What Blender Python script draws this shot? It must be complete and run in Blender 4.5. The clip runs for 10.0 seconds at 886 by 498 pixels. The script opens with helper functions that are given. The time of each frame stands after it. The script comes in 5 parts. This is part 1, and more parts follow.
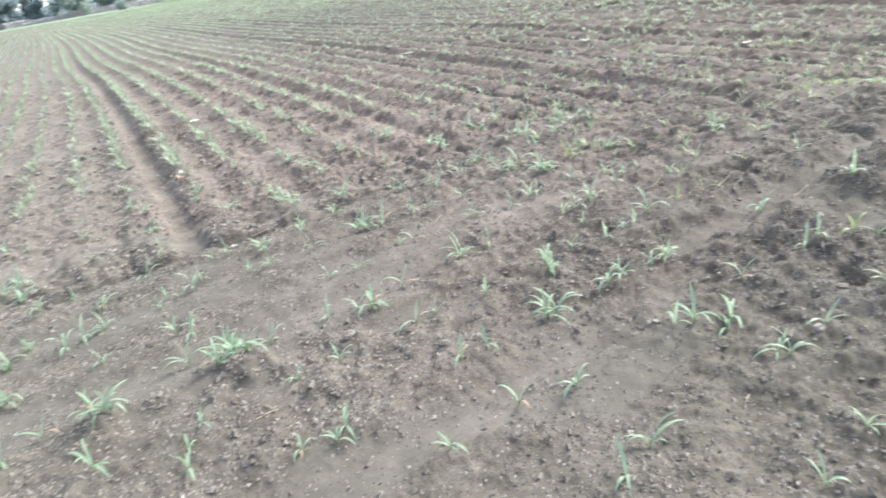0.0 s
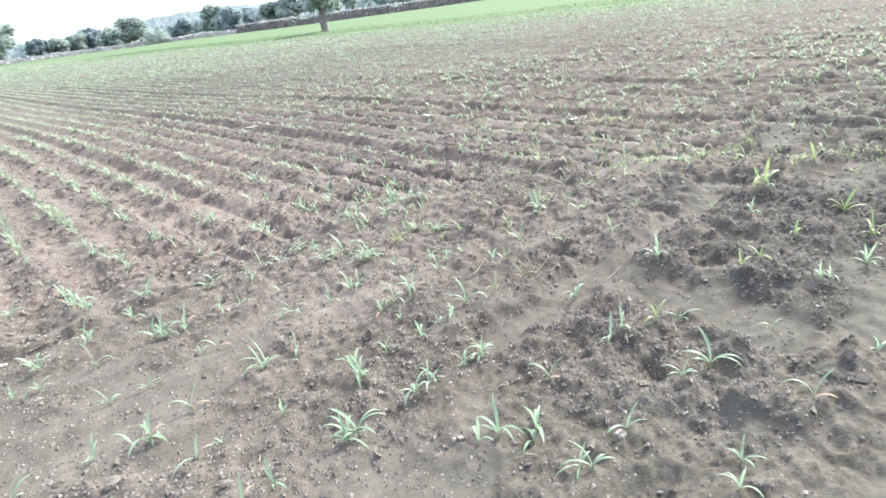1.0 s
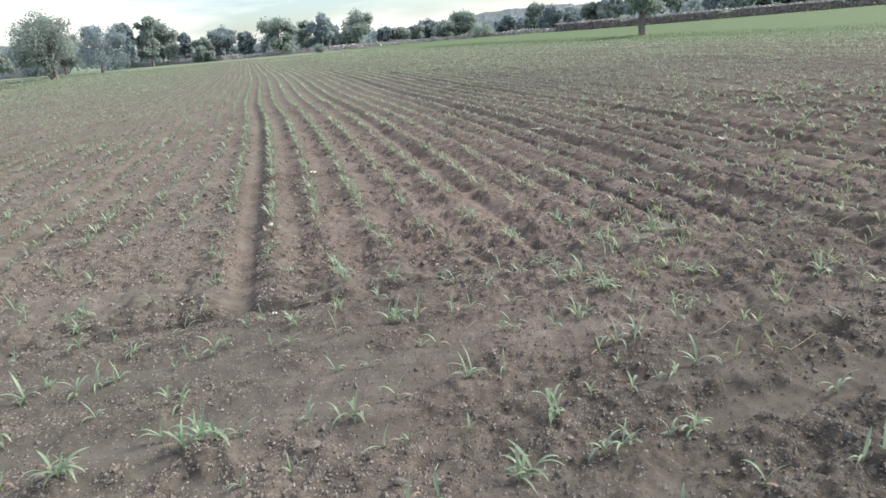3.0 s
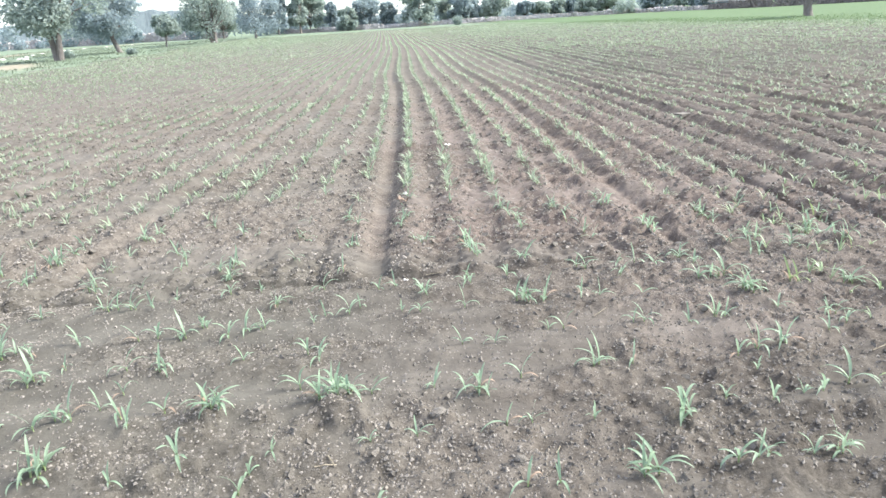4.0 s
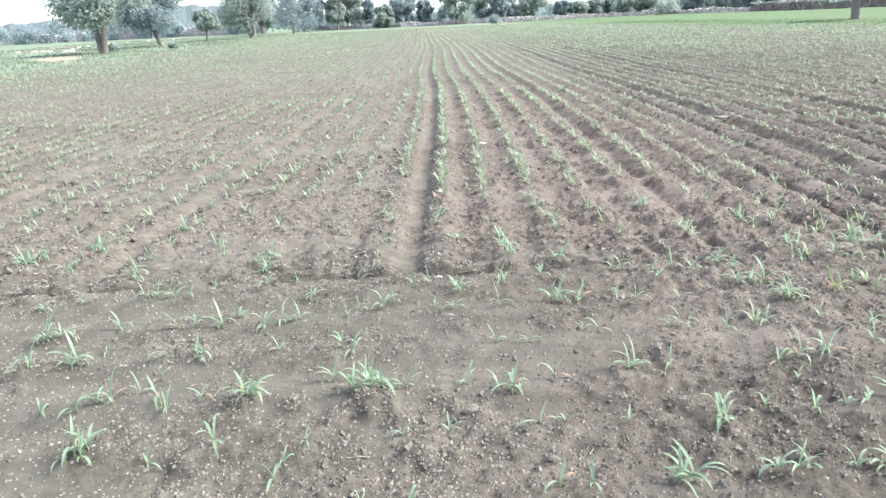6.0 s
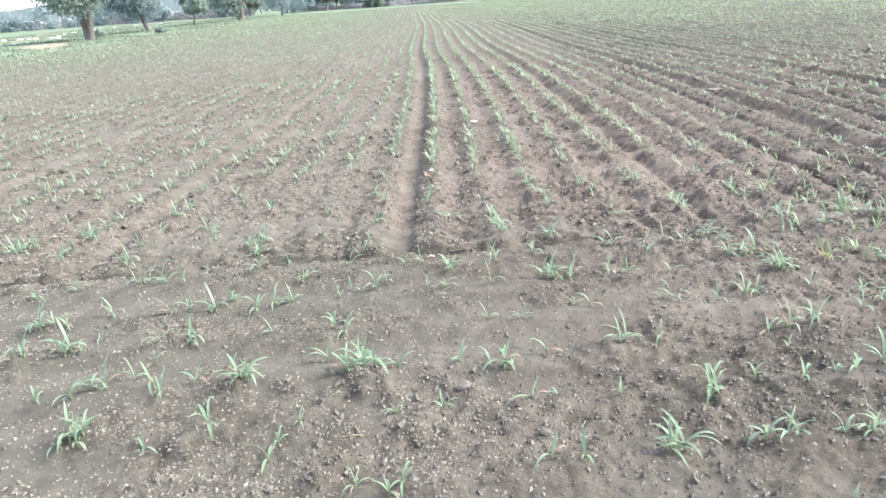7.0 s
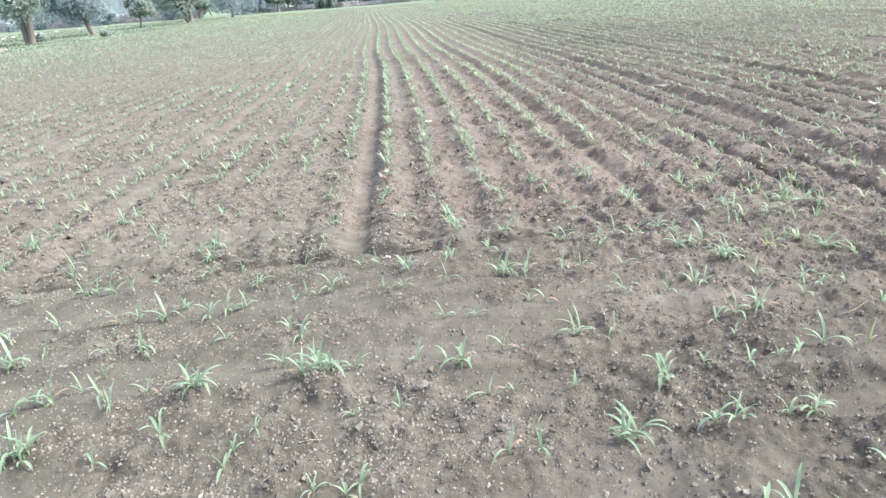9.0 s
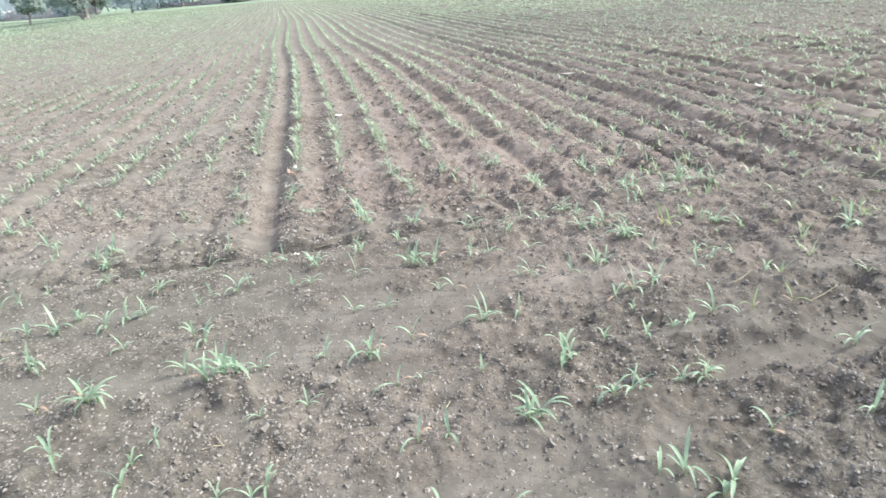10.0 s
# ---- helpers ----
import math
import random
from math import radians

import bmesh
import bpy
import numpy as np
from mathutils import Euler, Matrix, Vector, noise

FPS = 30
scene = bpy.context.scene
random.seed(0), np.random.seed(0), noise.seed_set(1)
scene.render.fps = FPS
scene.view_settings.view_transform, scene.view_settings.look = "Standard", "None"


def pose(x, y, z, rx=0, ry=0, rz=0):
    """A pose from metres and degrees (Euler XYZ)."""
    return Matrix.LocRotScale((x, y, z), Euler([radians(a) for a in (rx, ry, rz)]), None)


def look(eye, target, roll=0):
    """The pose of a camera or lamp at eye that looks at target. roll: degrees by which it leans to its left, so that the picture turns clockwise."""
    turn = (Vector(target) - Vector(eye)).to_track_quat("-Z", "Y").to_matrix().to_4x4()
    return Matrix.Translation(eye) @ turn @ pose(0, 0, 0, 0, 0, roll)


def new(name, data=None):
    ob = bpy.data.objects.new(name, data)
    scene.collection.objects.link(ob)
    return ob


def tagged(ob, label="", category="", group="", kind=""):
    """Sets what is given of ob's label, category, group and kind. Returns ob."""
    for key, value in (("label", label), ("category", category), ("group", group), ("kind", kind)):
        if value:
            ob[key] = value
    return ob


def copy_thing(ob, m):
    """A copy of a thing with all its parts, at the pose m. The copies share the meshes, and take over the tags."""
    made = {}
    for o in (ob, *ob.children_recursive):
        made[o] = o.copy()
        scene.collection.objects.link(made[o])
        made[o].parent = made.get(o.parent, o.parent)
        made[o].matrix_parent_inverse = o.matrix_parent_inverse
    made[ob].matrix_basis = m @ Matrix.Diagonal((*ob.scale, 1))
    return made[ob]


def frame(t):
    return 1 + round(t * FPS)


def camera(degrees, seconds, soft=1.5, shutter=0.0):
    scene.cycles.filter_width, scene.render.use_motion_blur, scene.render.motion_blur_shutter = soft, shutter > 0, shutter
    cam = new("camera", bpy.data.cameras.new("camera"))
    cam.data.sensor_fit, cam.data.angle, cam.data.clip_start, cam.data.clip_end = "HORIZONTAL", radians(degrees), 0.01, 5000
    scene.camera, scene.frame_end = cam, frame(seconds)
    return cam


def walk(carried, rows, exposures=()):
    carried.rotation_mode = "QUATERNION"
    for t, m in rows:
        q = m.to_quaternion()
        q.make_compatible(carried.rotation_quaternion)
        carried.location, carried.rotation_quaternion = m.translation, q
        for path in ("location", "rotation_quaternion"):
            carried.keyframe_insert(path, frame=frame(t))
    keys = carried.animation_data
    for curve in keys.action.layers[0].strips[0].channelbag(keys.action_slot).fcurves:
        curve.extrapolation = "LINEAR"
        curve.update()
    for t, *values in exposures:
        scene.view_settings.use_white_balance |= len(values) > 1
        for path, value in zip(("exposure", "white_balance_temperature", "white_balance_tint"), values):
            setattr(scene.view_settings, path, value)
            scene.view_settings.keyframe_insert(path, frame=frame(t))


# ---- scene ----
cam = camera(68.8, 10.0, soft=1.5, shutter=0.12)
PATH = [
    (0, (-0.553, -0.030, 1.427), (0.246, 1.600, 0.589), -9.68),
    (0.2, (-0.472, -0.023, 1.419), (0.614, 1.446, 0.606), -6.82),
    (0.3, (-0.418, -0.039, 1.424), (0.739, 1.389, 0.635), -4.41),
    (0.5, (-0.367, 0.004, 1.428), (0.819, 1.424, 0.668), -3.41),
    (0.8, (-0.219, 0.010, 1.436), (0.856, 1.550, 0.747), -6.11),
    (1, (-0.124, 0.010, 1.459), (1.043, 1.467, 0.741), -7.69),
    (1.2, (-0.028, 0.005, 1.449), (1.192, 1.421, 0.736), -7.92),
    (1.5, (0.148, -0.028, 1.473), (1.377, 1.399, 0.800), -6.16),
    (1.7, (0.224, -0.036, 1.497), (1.376, 1.451, 0.819), -9.18),
    (1.8, (0.218, -0.036, 1.517), (1.270, 1.534, 0.864), -9.31),
    (1.9, (0.209, -0.022, 1.520), (1.152, 1.629, 0.899), -7.82),
    (2, (0.183, -0.007, 1.513), (1.026, 1.695, 0.884), -6.58),
    (2.2, (0.160, 0.009, 1.521), (0.918, 1.765, 0.937), -2.62),
    (2.5, (0.144, 0.014, 1.522), (0.835, 1.803, 0.954), -2.73),
    (2.7, (0.129, 0.006, 1.526), (0.729, 1.819, 0.931), -3.72),
    (3, (0.119, 0.008, 1.520), (0.561, 1.854, 0.891), -4.94),
    (3.2, (0.109, 0.012, 1.512), (0.501, 1.853, 0.835), -4.98),
    (4.3, (0.021, 0.011, 1.543), (0.032, 1.897, 0.879), -2.91),
    (4.5, (0.017, 0.013, 1.543), (0.041, 1.902, 0.888), -2.34),
    (5, (0.009, 0.012, 1.522), (0.020, 1.879, 0.804), -2.08),
    (5.2, (0.003, 0.016, 1.523), (-0.003, 1.870, 0.773), -2.25),
    (5.5, (0.003, 0.012, 1.536), (-0.013, 1.881, 0.823), -2.80),
    (5.7, (0.001, 0.006, 1.536), (-0.014, 1.890, 0.866), -2.64),
    (6.8, (0.028, 0.003, 1.527), (0.013, 1.872, 0.815), -3.74),
    (7, (0.032, 0.003, 1.524), (0.024, 1.866, 0.794), -4.04),
    (7.5, (0.048, 0.004, 1.517), (0.097, 1.859, 0.770), -3.52),
    (8, (0.054, -0.005, 1.521), (0.135, 1.856, 0.792), -3.89),
    (8.5, (0.059, -0.003, 1.521), (0.154, 1.856, 0.791), -4.06),
    (9, (0.064, -0.002, 1.521), (0.176, 1.853, 0.784), -4.46),
    (9.5, (0.072, -0.005, 1.520), (0.191, 1.853, 0.788), -5.01),
    (9.7, (0.091, -0.003, 1.513), (0.255, 1.844, 0.765), -5.02),
    (9.8, (0.115, -0.002, 1.510), (0.320, 1.838, 0.753), -5.13),
    (10, (0.159, -0.014, 1.500), (0.494, 1.800, 0.727), -4.87),
]
EXPOSURE = [(0, 2.14, 6750, 5), (0.5, 2.29, 6750, 5), (1.8, 2.42, 6700, 5), (2.0, 1.64, 6950, 6.5), (2.1, 1.40, 7050, 7.5), (3.0, 1.28, 7100, 8.5), (3.2, 1.50, 7000, 8.5), (4.3, 2.13, 6800, 5), (10, 2.12, 6800, 5)]
walk(cam, [(t, look(eye, target, roll)) for t, eye, target, roll in PATH], EXPOSURE)

# ---- light: bright broken cloud, the sun veiled, to the right ----
SUN_AZIMUTH, SUN_ELEVATION = 84.0, 42.0      # degrees clockwise from +y, and above the horizon
world = bpy.data.worlds.new("sky")
scene.world = world
world.use_nodes = True
wn, wl = world.node_tree.nodes, world.node_tree.links
wn.clear()
w_out = wn.new("ShaderNodeOutputWorld")
w_bg = wn.new("ShaderNodeBackground")
w_sky = wn.new("ShaderNodeTexSky")
w_sky.sky_type = "NISHITA"
w_sky.sun_disc = False
w_sky.sun_elevation = radians(SUN_ELEVATION)
w_sky.sun_rotation = radians(SUN_AZIMUTH)
w_sky.dust_density = 0.7
w_co = wn.new("ShaderNodeTexCoord")
w_map = wn.new("ShaderNodeMapping")
w_map.inputs["Scale"].default_value = (1.3, 1.3, 8.0)
w_map.inputs["Location"].default_value = (0.35, 0.1, 0.2)
w_noise = wn.new("ShaderNodeTexNoise")
w_noise.inputs["Scale"].default_value = 2.2
w_noise.inputs["Detail"].default_value = 6.0
w_noise.inputs["Roughness"].default_value = 0.5
w_ramp = wn.new("ShaderNodeValToRGB")
w_ramp.color_ramp.elements[0].position = 0.42
w_ramp.color_ramp.elements[1].position = 0.66
w_mix = wn.new("ShaderNodeMixRGB")
w_thick = wn.new("ShaderNodeTexNoise")          # thinner and thicker parts of the cloud
w_thick.inputs["Scale"].default_value = 3.4
w_thick.inputs["Detail"].default_value = 5.0
w_shade = wn.new("ShaderNodeValToRGB")
w_shade.color_ramp.elements[0].position, w_shade.color_ramp.elements[0].color = 0.36, (7.4, 7.9, 8.8, 1)
w_shade.color_ramp.elements[1].position, w_shade.color_ramp.elements[1].color = 0.60, (13.3, 13.3, 13.2, 1)
wl.new(w_map.outputs["Vector"], w_thick.inputs["Vector"])
wl.new(w_thick.outputs["Fac"], w_shade.inputs["Fac"])
wl.new(w_shade.outputs["Color"], w_mix.inputs["Color2"])
wl.new(w_co.outputs["Generated"], w_map.inputs["Vector"])
wl.new(w_map.outputs["Vector"], w_noise.inputs["Vector"])
wl.new(w_noise.outputs["Fac"], w_ramp.inputs["Fac"])
wl.new(w_ramp.outputs["Color"], w_mix.inputs["Fac"])
w_lift = wn.new("ShaderNodeMixRGB")
w_lift.blend_type = "MULTIPLY"
w_lift.inputs["Fac"].default_value = 1.0
w_lift.inputs["Color2"].default_value = (1.15, 1.28, 1.55, 1)
wl.new(w_sky.outputs["Color"], w_lift.inputs["Color1"])
wl.new(w_lift.outputs["Color"], w_mix.inputs["Color1"])
# a clouded sky is brightest overhead and dims towards the horizon
w_sep = wn.new("ShaderNodeSeparateXYZ")
w_rise = wn.new("ShaderNodeValToRGB")
w_rise.color_ramp.elements[0].position, w_rise.color_ramp.elements[0].color = 0.03, (0.66, 0.665, 0.675, 1)
w_rise.color_ramp.elements[1].position, w_rise.color_ramp.elements[1].color = 0.55, (1.08, 1.08, 1.08, 1)
w_dim = wn.new("ShaderNodeMixRGB")
w_dim.blend_type = "MULTIPLY"
w_dim.inputs["Fac"].default_value = 1.0
wl.new(w_co.outputs["Generated"], w_sep.inputs["Vector"])
wl.new(w_sep.outputs["Z"], w_rise.inputs["Fac"])
wl.new(w_mix.outputs["Color"], w_dim.inputs["Color1"])
wl.new(w_rise.outputs["Color"], w_dim.inputs["Color2"])
wl.new(w_dim.outputs["Color"], w_bg.inputs["Color"])
wl.new(w_bg.outputs["Background"], w_out.inputs["Surface"])
w_bg.inputs["Strength"].default_value = 0.075

sun_data = bpy.data.lights.new("sun", "SUN")
sun_data.energy, sun_data.angle, sun_data.color = 2.9, radians(22), (1.0, 0.97, 0.915)
sun = new("sun", sun_data)
sa, se = radians(SUN_AZIMUTH), radians(SUN_ELEVATION)
sun.matrix_world = look((math.sin(sa) * math.cos(se) * 50, math.cos(sa) * math.cos(se) * 50, math.sin(se) * 50), (0, 0, 0))


# ---- materials ----
class Nodes:
    """A node material in the making."""

    def __init__(self, name, roughness=0.9, specular=0.3):
        self.mat = bpy.data.materials.new(name)
        self.mat.use_nodes = True
        self.tree = self.mat.node_tree
        self.bsdf = self.tree.nodes["Principled BSDF"]
        self.bsdf.inputs["Roughness"].default_value = roughness
        self.bsdf.inputs["Specular IOR Level"].default_value = specular
        self.co = self.add("ShaderNodeTexCoord").outputs["Object"]

    def add(self, kind, **values):
        node = self.tree.nodes.new(kind)
        for key, value in values.items():
            node.inputs[key.replace("_", " ")].default_value = value
        return node

    def link(self, a, b):
        self.tree.links.new(a, b)

    def noise(self, scale, detail=4.0, rough=0.6, stretch=(1, 1, 1)):
        m = self.add("ShaderNodeMapping", Scale=stretch)
        n = self.add("ShaderNodeTexNoise", Scale=scale, Detail=detail, Roughness=rough)
        self.link(self.co, m.inputs["Vector"])
        self.link(m.outputs["Vector"], n.inputs["Vector"])
        return n.outputs["Fac"]

    def ramp(self, fac, stops):
        r = self.add("ShaderNodeValToRGB")
        e = r.color_ramp.elements
        while len(e) < len(stops):
            e.new(0.5)
        for el, (p, c) in zip(e, stops):
            el.position, el.color = p, (c if len(c) == 4 else (*c, 1))
        self.link(fac, r.inputs["Fac"])
        return r.outputs["Color"]

    def mix(self, fac, a, b, mode="MIX"):
        m = self.add("ShaderNodeMixRGB")
        m.blend_type = mode
        for value, socket in ((fac, m.inputs["Fac"]), (a, m.inputs["Color1"]), (b, m.inputs["Color2"])):
            if isinstance(value, (int, float)):
                socket.default_value = value
            elif isinstance(value, tuple):
                socket.default_value = (*value, 1)
            else:
                self.link(value, socket)
        return m.outputs["Color"]

    def attribute(self, name):
        a = self.add("ShaderNodeAttribute")
        a.attribute_name = name
        return a.outputs["Fac"]

    def bump(self, height, strength=0.5, distance=0.01):
        b = self.add("ShaderNodeBump", Strength=strength, Distance=distance)
        self.link(height, b.inputs["Height"])
        self.link(b.outputs["Normal"], self.bsdf.inputs["Normal"])

    def done(self, colour):
        self.link(colour, self.bsdf.inputs["Base Color"])
        return self.mat


def soil_material():
    n = Nodes("soil", 0.95, 0.12)
    washed = n.attribute("silt")
    coarse = n.ramp(washed, [(0.1, (1, 1, 1)), (0.85, (0.38, 0.38, 0.38))])
    broad = n.ramp(n.noise(0.7, 5.0), [(0.3, (0.074, 0.067, 0.058)), (0.5, (0.087, 0.079, 0.069)), (0.72, (0.101, 0.092, 0.081))])
    # washed silt dries paler and greyer than the crumbs
    smear = n.ramp(n.noise(3.5, 5.0, 0.6, (0.5, 1.5, 1)), [(0.35, (0.078, 0.0725, 0.064)), (0.65, (0.100, 0.0935, 0.083))])
    colour = n.mix(n.mix(1.0, washed, (0.8, 0.8, 0.8), "MULTIPLY"), broad, smear)
    colour = n.mix(n.mix(1.0, n.attribute("red"), (1.0, 1.0, 1.0), "MULTIPLY"), colour, n.mix(1.0, colour, (1.05, 0.975, 0.995), "MULTIPLY"))
    blotch = n.ramp(n.noise(6.0, 4.0, 0.65), [(0.32, (0.80, 0.80, 0.80)), (0.68, (1.16, 1.16, 1.15))])
    colour = n.mix(1.0, colour, blotch, "MULTIPLY")
    grain = n.noise(110, 4.0, 0.75)
    colour = n.mix(coarse, colour, n.mix(1.0, colour, n.ramp(grain, [(0.3, (0.80, 0.79, 0.78)), (0.5, (1, 1, 1)), (0.68, (1.22, 1.22, 1.22))]), "MULTIPLY"))
    crumbs = n.noise(34, 5.0, 0.7)
    colour = n.mix(coarse, colour, n.mix(1.0, colour, n.ramp(crumbs, [(0.36, (0.76, 0.75, 0.74)), (0.60, (1.14, 1.14, 1.14))]), "MULTIPLY"))
    lumpy = n.noise(13, 4.0, 0.7)
    colour = n.mix(coarse, colour, n.mix(1.0, colour, n.ramp(lumpy, [(0.35, (0.80, 0.79, 0.78)), (0.62, (1.13, 1.13, 1.13))]), "MULTIPLY"))
    # the drilled field has dried out redder and paler than the headland
    colour = n.mix(n.attribute("field"), colour, n.mix(1.0, colour, (1.31, 1.26, 1.275), "MULTIPLY"))
    # damp, blacker ground where the plough has turned the clods
    damp = n.attribute("damp")
    colour = n.mix(n.mix(1.0, damp, (0.95, 0.95, 0.95), "MULTIPLY"), colour, n.mix(1.0, colour, (0.67, 0.69, 0.68), "MULTIPLY"))
    # grass and self-sown green on the verges and the next plot
    green = n.ramp(n.noise(0.5, 6.0, 0.7), [(0.3, (0.073, 0.110, 0.056)), (0.55, (0.089, 0.130, 0.067)), (0.75, (0.104, 0.149, 0.078))])
    speck = n.ramp(n.noise(6.0, 4.0, 0.7), [(0.35, (0.7, 0.7, 0.7)), (0.65, (1.12, 1.12, 1.12))])
    green = n.mix(0.8, green, speck, "MULTIPLY")
    verge = n.ramp(n.noise(0.35, 5.0, 0.7), [(0.3, (0.115, 0.150, 0.105)), (0.62, (0.142, 0.178, 0.128)), (0.78, (0.19, 0.20, 0.15))])
    verge = n.mix(n.attribute("dry"), verge, n.ramp(n.noise(1.5, 5.0), [(0.3, (0.19, 0.168, 0.13)), (0.7, (0.27, 0.235, 0.185))]))
    colour = n.mix(n.attribute("verge"), colour, verge)
    colour = n.mix(n.attribute("lush"), colour, green)
    h = n.mix(1.0, n.mix(0.45, n.mix(0.6, grain, crumbs), lumpy), coarse, "MULTIPLY")
    n.bump(h, 0.75, 0.026)
    return n.done(colour)


def leaf_material(name, dark, mid, light, gloss=0.45, through_light=0.25):
    n = Nodes(name, gloss, 0.35)
    g = n.add("ShaderNodeNewGeometry").outputs["Random Per Island"]
    o = n.add("ShaderNodeObjectInfo").outputs["Random"]
    c = n.ramp(g, [(0.0, dark), (0.5, mid), (1.0, light)])
    c = n.mix(n.mix(1.0, o, (0.25, 0.25, 0.25), "MULTIPLY"), c, light)
    c = n.mix(0.35, c, n.ramp(n.noise(30, 2.0), [(0.35, (0.6, 0.6, 0.6)), (0.65, (1.2, 1.2, 1.15))]), "MULTIPLY")
    if through_light:
        n.bsdf.inputs["Transmission Weight"].default_value = 0.0
        t = n.add("ShaderNodeBsdfTranslucent")
        n.link(c, t.inputs["Color"])
        m = n.add("ShaderNodeMixShader", Fac=through_light)
        out = n.tree.nodes["Material Output"]
        n.link(n.bsdf.outputs["BSDF"], m.inputs[1])
        n.link(t.outputs["BSDF"], m.inputs[2])
        n.link(m.outputs["Shader"], out.inputs["Surface"])
    return n.done(c)


def bark_material():
    n = Nodes("bark", 0.9, 0.2)
    f = n.noise(5, 5.0, 0.65, (2.5, 2.5, 0.5))
    n.bump(f, 0.8, 0.06)
    return n.done(n.ramp(f, [(0.3, (0.10, 0.088, 0.082)), (0.55, (0.18, 0.16, 0.15)), (0.75, (0.27, 0.245, 0.23))]))


def stone_material(name, dark, light, scale=3.0, spread=0.45):
    n = Nodes(name, 0.9, 0.25)
    f = n.noise(scale, 6.0, 0.65)
    o = n.add("ShaderNodeNewGeometry").outputs["Random Per Island"]
    c = n.ramp(f, [(0.3, dark), (0.7, light)])
    c = n.mix(0.8, c, n.ramp(o, [(0.0, (1 - spread,) * 3), (1.0, (1 + 0.55 * spread,) * 3)]), "MULTIPLY")
    n.bump(n.noise(scale * 6, 4.0), 0.5, 0.02)
    return n.done(c)


SOIL = soil_material()
MAIZE = leaf_material("maize_leaf", (0.18, 0.27, 0.175), (0.265, 0.355, 0.25), (0.375, 0.445, 0.35), 0.4, 0.45)
ROW_MAIZE = leaf_material("row_maize_leaf", (0.20, 0.257, 0.172), (0.265, 0.323, 0.224), (0.345, 0.393, 0.296), 0.55, 0.4)
PALE_MAIZE = leaf_material("yellowing_leaf", (0.19, 0.265, 0.11), (0.25, 0.32, 0.15), (0.31, 0.36, 0.20), 0.45, 0.4)
STAND_MAIZE = leaf_material("stand_maize_leaf", (0.19, 0.27, 0.14), (0.27, 0.345, 0.205), (0.36, 0.42, 0.29), 0.4, 0.4)
DRY_LEAF = leaf_material("dry_leaf", (0.19, 0.13, 0.095), (0.26, 0.19, 0.145), (0.34, 0.26, 0.21), 0.8, 0.1)
STEM = leaf_material("maize_stem", (0.16, 0.22, 0.10), (0.2, 0.26, 0.12), (0.26, 0.28, 0.16), 0.5, 0)
GRASS = leaf_material("grass_blade", (0.095, 0.148, 0.07), (0.115, 0.172, 0.083), (0.135, 0.195, 0.10), 0.6, 0.5)
VERGE_GRASS = leaf_material("verge_grass_blade", (0.12, 0.155, 0.105), (0.15, 0.185, 0.13), (0.19, 0.22, 0.16), 0.5, 0.4)
# distance haze is put into both tree leaf colours, lifting them pale and bluish
HAZY_TREE_LEAF = leaf_material("tree_leaf", (0.215, 0.275, 0.302), (0.278, 0.34, 0.37), (0.343, 0.405, 0.422), 0.85, 0.55)
HAZY_PALE_LEAF = leaf_material("grey_green_leaf", (0.25, 0.31, 0.295), (0.31, 0.37, 0.345), (0.375, 0.43, 0.39), 0.8, 0.55)
# the hills' woods, with the blue of far haze mixed into their base colour
HAZY_FOREST = leaf_material("forest_canopy", (0.062, 0.082, 0.09), (0.075, 0.098, 0.106), (0.09, 0.114, 0.12), 0.9, 0)
BARK = bark_material()
PALE_WALL_STONE = stone_material("pale_field_stone", (0.36, 0.325, 0.325), (0.56, 0.515, 0.515), 1.2, 0.25)
DARK_STONE = stone_material("dark_field_stone", (0.15, 0.13, 0.128), (0.25, 0.22, 0.215), 1.2, 0.3)
VERGE_STONE = stone_material("verge_stone", (0.36, 0.34, 0.31), (0.52, 0.50, 0.46), 4)
PALE_STONE = stone_material("pale_stone", (0.17, 0.15, 0.132), (0.30, 0.272, 0.245), 12)
CRUMB = stone_material("soil_crumb", (0.135, 0.119, 0.107), (0.285, 0.257, 0.232), 40, 0.4)
CLOD = stone_material("soil_clod", (0.102, 0.091, 0.081), (0.165, 0.148, 0.132), 25, 0.2)
GRANULE = stone_material("soil_granule", (0.10, 0.089, 0.079), (0.195, 0.174, 0.156), 40, 0.45)
CONCRETE = stone_material("concrete_post", (0.35, 0.34, 0.32), (0.5, 0.49, 0.47), 6)
STRAW = stone_material("straw", (0.24, 0.20, 0.15), (0.38, 0.33, 0.25), 30)
PAPER = stone_material("scrap", (0.55, 0.52, 0.50), (0.75, 0.72, 0.70), 20)


# ---- mesh helpers ----
def part(name, bm, material, parent=None, label=""):
    me = bpy.data.meshes.new(name)
    bm.to_mesh(me)
    bm.free()
    me.materials.append(material)
    ob = new(name, me)
    ob.parent = parent
    return tagged(ob, label)


def mesh_of(name, verts, faces, material, smooth=False):
    """A mesh from numpy arrays; faces all have the same number of corners."""
    me = bpy.data.meshes.new(name)
    verts, faces = np.asarray(verts, np.float32), np.asarray(faces, np.int32)
    me.vertices.add(len(verts))
    me.vertices.foreach_set("co", verts.ravel())
    me.loops.add(faces.size)
    me.loops.foreach_set("vertex_index", faces.ravel())
    me.polygons.add(len(faces))
    me.polygons.foreach_set("loop_start", np.arange(0, faces.size, faces.shape[1], dtype=np.int32))
    me.polygons.foreach_set("use_smooth", np.full(len(faces), smooth))
    me.update(calc_edges=True)
    me.validate()
    me.materials.append(material)
    return me


def thing(name, label, category, group="", kind=""):
    return tagged(new(name), label, category, group, kind)


